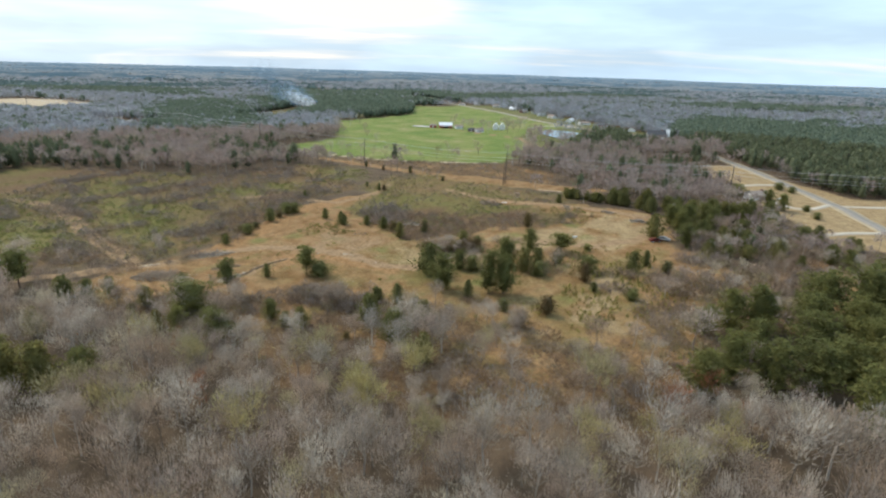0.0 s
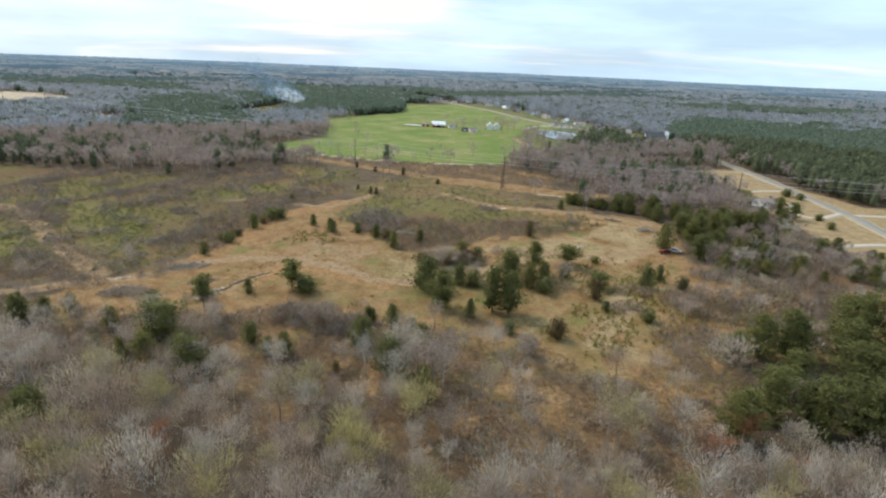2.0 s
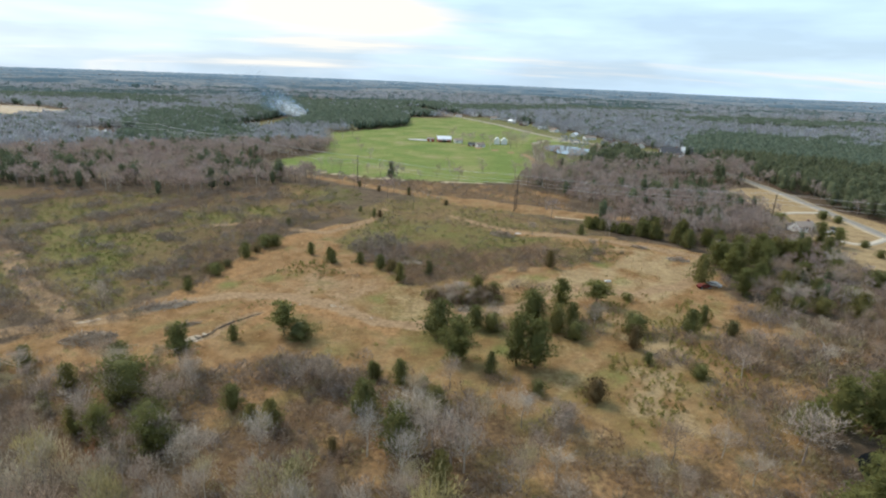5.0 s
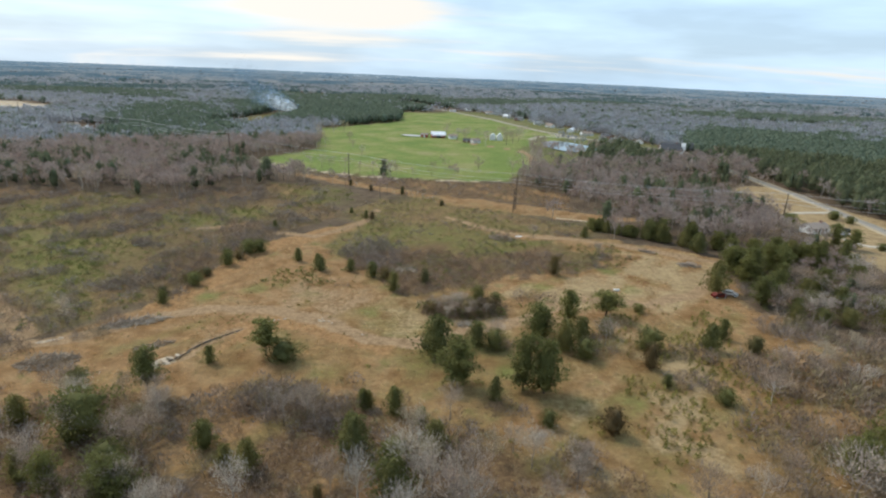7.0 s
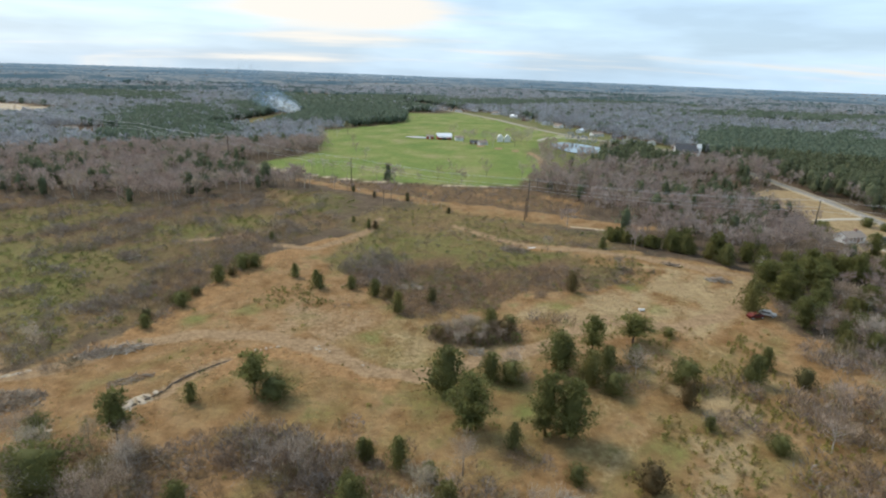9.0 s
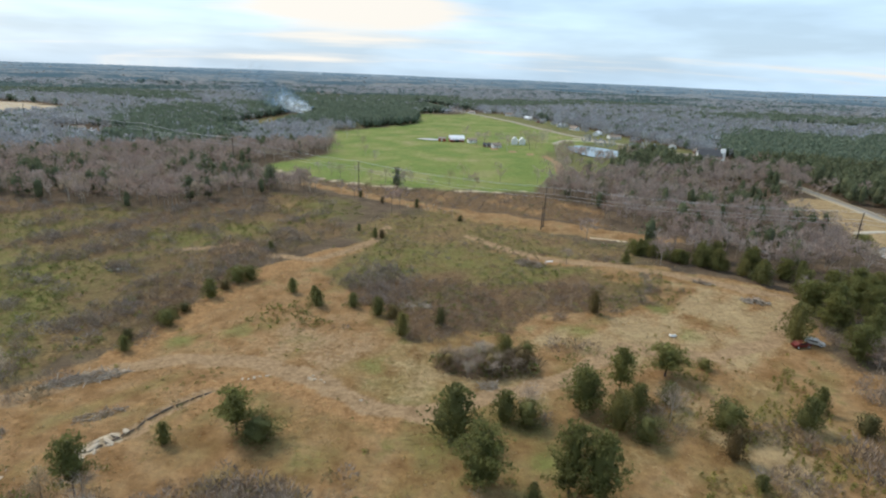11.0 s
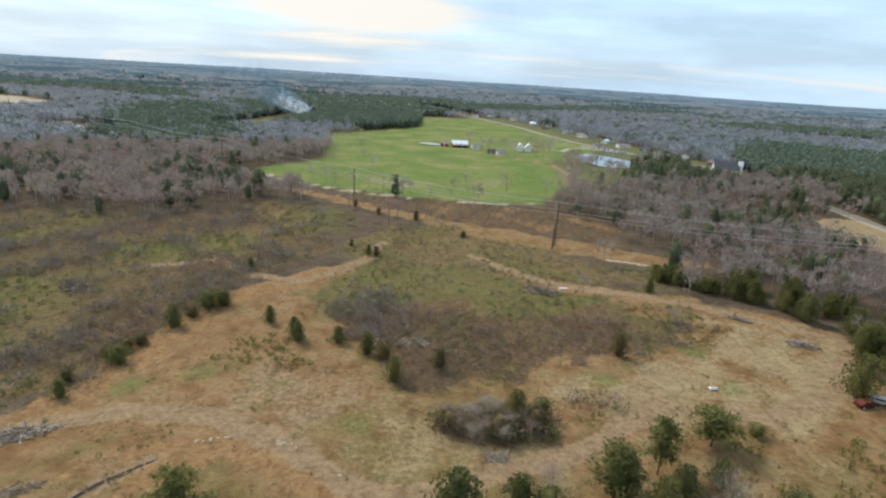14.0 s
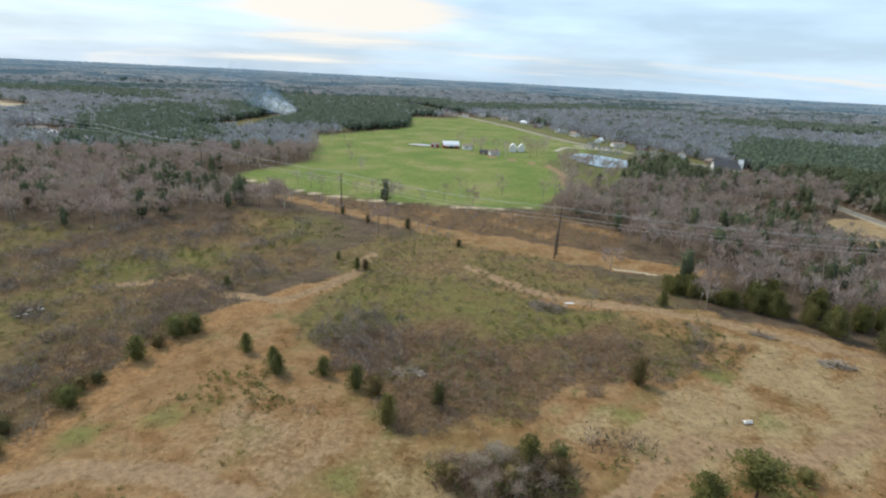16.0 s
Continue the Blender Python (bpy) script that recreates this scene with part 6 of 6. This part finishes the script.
# ---- junk, rocks and debris ----
M_CARRED = plain("faded_red_paint", (0.13, 0.022, 0.017), 0.5, 0.2, 1.5)
M_CARWHITE = plain("white_car_paint", (0.5, 0.47, 0.43), 0.35, 0.08, 1.5)
M_CARDARK = plain("dark_car_paint", (0.03, 0.032, 0.036), 0.35, 0.1, 1.5)
M_RUBBER = plain("tyre_rubber", (0.025, 0.025, 0.025), 0.9, 0.2, 3)
M_ENAMEL = plain("white_enamel", (0.82, 0.82, 0.8), 0.35, 0.05, 2)
M_ROCK = plain("pale_rock", (0.42, 0.345, 0.255), 0.95, 0.2, 1.2)
M_DEADWOOD = plant("dead_branches", [(0.31, 0.25, 0.19), (0.38, 0.325, 0.265), (0.27, 0.215, 0.165)], "tint")


def car(x, y, rz, paint, label, group="cars parked under the cedar"):
    o = root("car", x, y, radians(rz))
    bm = bmesh.new()
    prof = [(-2.2, 0.35), (2.2, 0.35), (2.25, 0.75), (1.2, 0.95), (0.65, 1.42), (-1.1, 1.45), (-1.75, 1.0), (-2.25, 0.9)]
    l = [bm.verts.new((a, -0.85, b)) for a, b in prof]
    r = [bm.verts.new((a, 0.85, b)) for a, b in prof]
    bm.faces.new(l)
    bm.faces.new(r[::-1])
    for i in range(8):
        bm.faces.new((l[i], r[i], r[(i + 1) % 8], l[(i + 1) % 8]))
    bmesh.ops.recalc_face_normals(bm, faces=bm.faces)
    bmesh.ops.bevel(bm, geom=list(bm.edges), offset=0.07, segments=2, affect="EDGES")
    body = part("body", bm, paint, o)
    for s in (-1, 1):
        part("side_window", boxed(-1.2, s * 0.86 - 0.01, 1.0, 0.7, s * 0.86 + 0.01, 1.32, 0.005), M_GLASS, body)
        for xx in (-1.4, 1.4):
            w = part("wheel", tube((xx, s * 0.72, 0.33), (xx, s * 0.92, 0.33), 0.33, 0.33, 14), M_RUBBER, o)
            part("rim", tube((xx, s * 0.9, 0.33), (xx, s * 0.94, 0.33), 0.19, 0.17, 10), M_METAL_ROOF, w)
        part("headlight", boxed(2.2, s * 0.6 - 0.15, 0.62, 2.27, s * 0.6 + 0.15, 0.76, 0.01), M_GLASS, body)
    tagged(o, label, "car", group)


car(78.6, 192.4, 12, M_CARRED, "faded red car parked under the big cedar")
car(82.2, 193.4, -30, M_CARWHITE, "white car parked under the big cedar")

car(166, 261, 70, M_CARDARK, "dark car parked on the gravel drive", "cars by the roadside house")
car(161.5, 256, 20, M_CARWHITE, "white car parked on the gravel drive", "cars by the roadside house")

bm = bmesh.new()
box(bm, -0.85, -0.4, 0.05, 0.85, 0.4, 0.6, 0.1)
tub = root("bathtub", 50, 196, 0.2)
shell = part("shell", bm, M_ENAMEL, tub)
part("basin", boxed(-0.7, -0.28, 0.56, 0.7, 0.28, 0.612), M_ROCK, shell, "muddy inside")
tagged(tub, "white discarded bathtub lying in dry grass", "bathtub")


def brush_pile(x, y, rx, ry, hgt, n, label, seed, rz=0.0):
    rng = np.random.default_rng(seed)
    s = Shape()
    for _ in range(n):
        a, u = rng.uniform(0, 6.283), math.sqrt(rng.random())
        px, py = rx * u * math.cos(a), ry * u * math.sin(a)
        z = 1.5 * hgt * (1 - u * u) * rng.random() * (0.4 + 0.6 * rng.random()) + 0.05
        d = norm(np.array([rng.normal(), rng.normal() * 0.7, rng.normal() * 0.45]))
        ln = rng.uniform(0.5, 1.6)
        r = rng.uniform(0.04, 0.13)
        p, q = np.array([px, py, z]) - d * ln, np.array([px, py, z]) + d * ln
        p[2], q[2] = max(p[2], 0.02), max(q[2], 0.02)
        s.stick(p, q, r, r * 0.6)
    v, f = s.arrays()
    c, sn = math.cos(rz), math.sin(rz)
    w = v.copy()
    w[:, 0], w[:, 1] = v[:, 0] * c - v[:, 1] * sn, v[:, 0] * sn + v[:, 1] * c
    me = mesh_of("brush_pile", w, f, [M_DEADWOOD], None, np.full(len(w), rng.random()))
    o = new("brush_pile", me)
    o.location = (x, y, h1(x, y))
    tagged(o, label, "brush pile", kind="stuff")


brush_pile(-84.5, 152, 6, 3.5, 1.4, 260, "grey heap of dead branches beside the track", 1, 0.2)
brush_pile(-76, 171, 8, 2.0, 1.0, 220, "long grey windrow of dead branches along the scrub", 2, 0.45)
brush_pile(-104, 232, 3.0, 3.8, 1.1, 110, "pale heap of dead branches in the scrub", 3, 0.4)
brush_pile(22, 243, 5, 3.0, 1.3, 200, "grey heap of dead branches on the knoll", 4, -0.4)
brush_pile(-59, 262, 2.2, 1.8, 2.2, 60, "tangle of grey fallen limbs in the brush", 5)
brush_pile(-12, 210, 4.0, 1.6, 0.8, 70, "thin grey dead branches among the brush", 6)
brush_pile(81, 217, 3.5, 1.6, 0.9, 90, "brown heap of brush at the clearing edge", 7, -0.3)
brush_pile(72, 230, 3.0, 1.2, 0.6, 60, "thin line of fallen brush beside the track", 8, -0.5)
brush_pile(-66, 159, 4.0, 1.2, 0.5, 60, "low scatter of dead branches beside the gully", 9, 0.6)
brush_pile(4, 171.5, 2.0, 1.0, 0.9, 50, "pale dead limbs at the foot of the thicket", 10, 0.3)


def boulder(x, y, sx, sy, sz, seed, label):
    bm = bmesh.new()
    bmesh.ops.create_icosphere(bm, subdivisions=2, radius=1)
    for v in bm.verts:
        k = 1 + 0.28 * noise.noise(v.co * 1.6 + Vector((seed, 0, 0)))
        v.co = Vector((v.co.x * k * sx, v.co.y * k * sy, v.co.z * k * sz))
    o = root("rock", x, y, seed * 1.3, dz=0.0)
    me = bpy.data.meshes.new("rock")
    bm.to_mesh(me)
    bm.free()
    me.materials.append(M_ROCK)
    o2 = new("rock", me)
    o2.matrix_world = o.matrix_world
    bpy.data.objects.remove(o)
    tagged(o2, label, "rock", "pale rocks along the track")


for i, (x, y, sx, sy, sz) in enumerate(((-61.8, 150.4, 1.3, 0.5, 0.22), (-60.4, 152.2, 1.5, 0.4, 0.2), (-63.0, 149.4, 0.9, 0.45, 0.2), (-61.0, 149.4, 0.8, 0.3, 0.2), (-59.6, 151.2, 0.7, 0.3, 0.18), (-62.2, 151.8, 0.7, 0.35, 0.18), (-60.2, 153.8, 1.0, 0.35, 0.2), (-63.4, 147.8, 1.1, 0.4, 0.2), (-61.8, 147.6, 0.6, 0.35, 0.2), (-40.6, 173.3, 0.5, 0.3, 0.15), (-45.2, 172.0, 0.5, 0.25, 0.15), (-88.8, 163.0, 0.7, 0.3, 0.18), (-92.2, 160.8, 0.7, 0.3, 0.18), (-59, 155, 0.8, 0.5, 0.2), (-90.5, 161.8, 1.0, 0.4, 0.22), (-43, 172.6, 0.55, 0.3, 0.2), (-42, 173.0, 0.4, 0.22, 0.18), (-44, 172.0, 0.35, 0.2, 0.16), (-32, 172.8, 0.5, 0.25, 0.2), (-30.8, 172.4, 0.4, 0.25, 0.18), (-29.5, 172.2, 0.35, 0.22, 0.18), (-31.4, 173.6, 0.3, 0.2, 0.15), (-28.6, 171.4, 0.3, 0.2, 0.15), (-20.5, 166.0, 0.4, 0.25, 0.18), (-72, 143, 1.0, 0.6, 0.2))):
    boulder(x, y, sx, sy, sz, i + 1.0, "pale exposed rock slab in eroded soil")

for i, (x, y, ln, rz) in enumerate(((29, 247, 2.4, 0.1), (82, 218.5, 1.8, 0.9), (27.5, 245.2, 1.4, 0.8), (-103.5, 231, 1.9, 0.3), (-104.6, 233, 1.5, 0.9), (-105.2, 229.4, 1.2, 0.2), (-102.6, 234.2, 1.0, 1.3))):
    b = boxed(-ln / 2, -0.3, 0, ln / 2, 0.3, 0.12, 0.02)
    me = bpy.data.meshes.new("board")
    b.to_mesh(me)
    b.free()
    me.materials.append(M_PALEPOLE if i in (1, 2) else M_ENAMEL)
    o = new("board", me)
    o.matrix_world = Matrix.Translation((x, y, h1(x, y) + 0.05)) @ Matrix.Rotation(rz, 4, "Z")
    tagged(o, *(("pale discarded board lying by the dirt track", "board", "boards by the track") if i < 3 else ("white discarded board lying in the brushy scrub", "board", "boards in the scrub")))


# ---- smoke of a brush fire far off ----
def smoke_material():
    mat, nt, b = material("thin_smoke", 1.0)
    co = nt.nodes.new("ShaderNodeTexCoord").outputs["Object"]
    n = noise_node(nt, co, 0.14, 6, 0.65)
    a = nt.nodes.new("ShaderNodeAttribute")
    a.attribute_name = "tint"
    r = nt.nodes.new("ShaderNodeMapRange")
    r.inputs["From Min"].default_value, r.inputs["From Max"].default_value = 0.40, 0.66
    nt.links.new(n, r.inputs[0])
    nt.links.new(calc(nt, "MULTIPLY", r.outputs[0], a.outputs["Fac"]), b.inputs["Alpha"])
    nt.links.new(ramp(nt, a.outputs["Fac"], [(0.12, (0.36, 0.54, 0.72)), (0.8, (0.88, 0.90, 0.92))]), b.inputs["Base Color"])
    return mat


def build_smoke():
    """Four billowing sheets, thick near the fire and thinning as they rise and drift."""
    V, Q, T, base = [], [], [], 0
    rng = np.random.default_rng(3)
    for s in range(4):
        nu, nv = 40, 18
        for j in range(nv):
            for i in range(nu):
                u, v = i / (nu - 1), j / (nv - 1)
                billow = 2.2 * math.sin(u * 23 + s * 1.7) + 1.5 * math.sin(u * 41 + s)
                x = 8 - 96 * u + (v - 0.5) * (16 + 50 * u)
                z = 5 + 52 * u ** 1.15 + (v - 0.5) * (9 + 42 * u) + billow * (1 - u) * v
                y = -6 + 4 * s + 5 * math.sin(u * 6 + s * 2 + v * 4)
                V.append((x, y, max(z, 0.5)))
                thick = max(0.0, 1 - u / 0.5) ** 1.3 * min(1, u * 16 + 0.5)
                T.append(math.sin(math.pi * v) ** 1.5 * (1.7 * thick + 0.26 * (1 - u) ** 0.8) * min(1, (1 - u) * 4))
        for j in range(nv - 1):
            for i in range(nu - 1):
                k = base + j * nu + i
                Q.append((k, k + 1, k + nu + 1, k + nu))
        base += nu * nv
    me = mesh_of("smoke_plume", V, None, [smoke_material()], quads=Q, tint=T)
    me.polygons.foreach_set("use_smooth", np.ones(len(Q), bool))
    o = new("smoke_plume", me)
    o.location = (-186, 775, h1(-186, 775) - 1)
    tagged(o, "thin blue-white smoke drifting from a brush fire", "smoke", kind="stuff")


build_smoke()


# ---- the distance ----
# emission only: the haze is put into a glowing colour
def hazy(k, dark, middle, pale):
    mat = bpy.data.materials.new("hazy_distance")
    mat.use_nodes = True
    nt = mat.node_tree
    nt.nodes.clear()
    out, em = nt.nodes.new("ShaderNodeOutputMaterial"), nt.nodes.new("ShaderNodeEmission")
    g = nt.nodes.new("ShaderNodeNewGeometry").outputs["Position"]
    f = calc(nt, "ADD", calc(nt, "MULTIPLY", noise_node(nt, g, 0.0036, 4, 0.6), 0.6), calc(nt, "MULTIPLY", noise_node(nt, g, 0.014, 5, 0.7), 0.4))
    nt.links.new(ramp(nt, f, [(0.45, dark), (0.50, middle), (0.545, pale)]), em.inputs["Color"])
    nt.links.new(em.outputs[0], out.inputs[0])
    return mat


def distant_hills():
    """Wooded land out to the skyline, bluer the farther it lies: haze painted as glowing colour."""
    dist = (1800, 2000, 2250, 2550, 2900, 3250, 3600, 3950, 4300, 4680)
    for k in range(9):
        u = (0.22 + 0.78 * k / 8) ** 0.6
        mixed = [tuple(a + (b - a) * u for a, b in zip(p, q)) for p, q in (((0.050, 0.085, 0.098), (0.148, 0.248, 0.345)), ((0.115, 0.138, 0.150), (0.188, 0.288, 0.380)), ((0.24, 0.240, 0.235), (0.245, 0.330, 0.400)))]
        n = 900
        a = np.linspace(radians(-54), radians(54), n)
        rng = np.random.default_rng(k)
        rows_ = []
        for r in range(7):
            d = dist[k] + (dist[k + 1] - dist[k]) * r / 6
            z = 10 - 4.5 * (d - 1800) / 2900 + 1.5 * np.sin(a * 11 + d / 260) + 1.1 * np.sin(a * 29 - d / 140) + rng.uniform(-2.6, 2.6, n)
            rows_.append(np.column_stack([d * np.sin(a), d * np.cos(a), z - (14 if r + k == 0 else 0)]))
        Q = [(r * n + i, r * n + i + 1, (r + 1) * n + i + 1, (r + 1) * n + i) for r in range(6) for i in range(n - 1)]
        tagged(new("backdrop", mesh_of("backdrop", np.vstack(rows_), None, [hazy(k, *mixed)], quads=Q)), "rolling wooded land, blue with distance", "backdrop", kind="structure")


distant_hills()
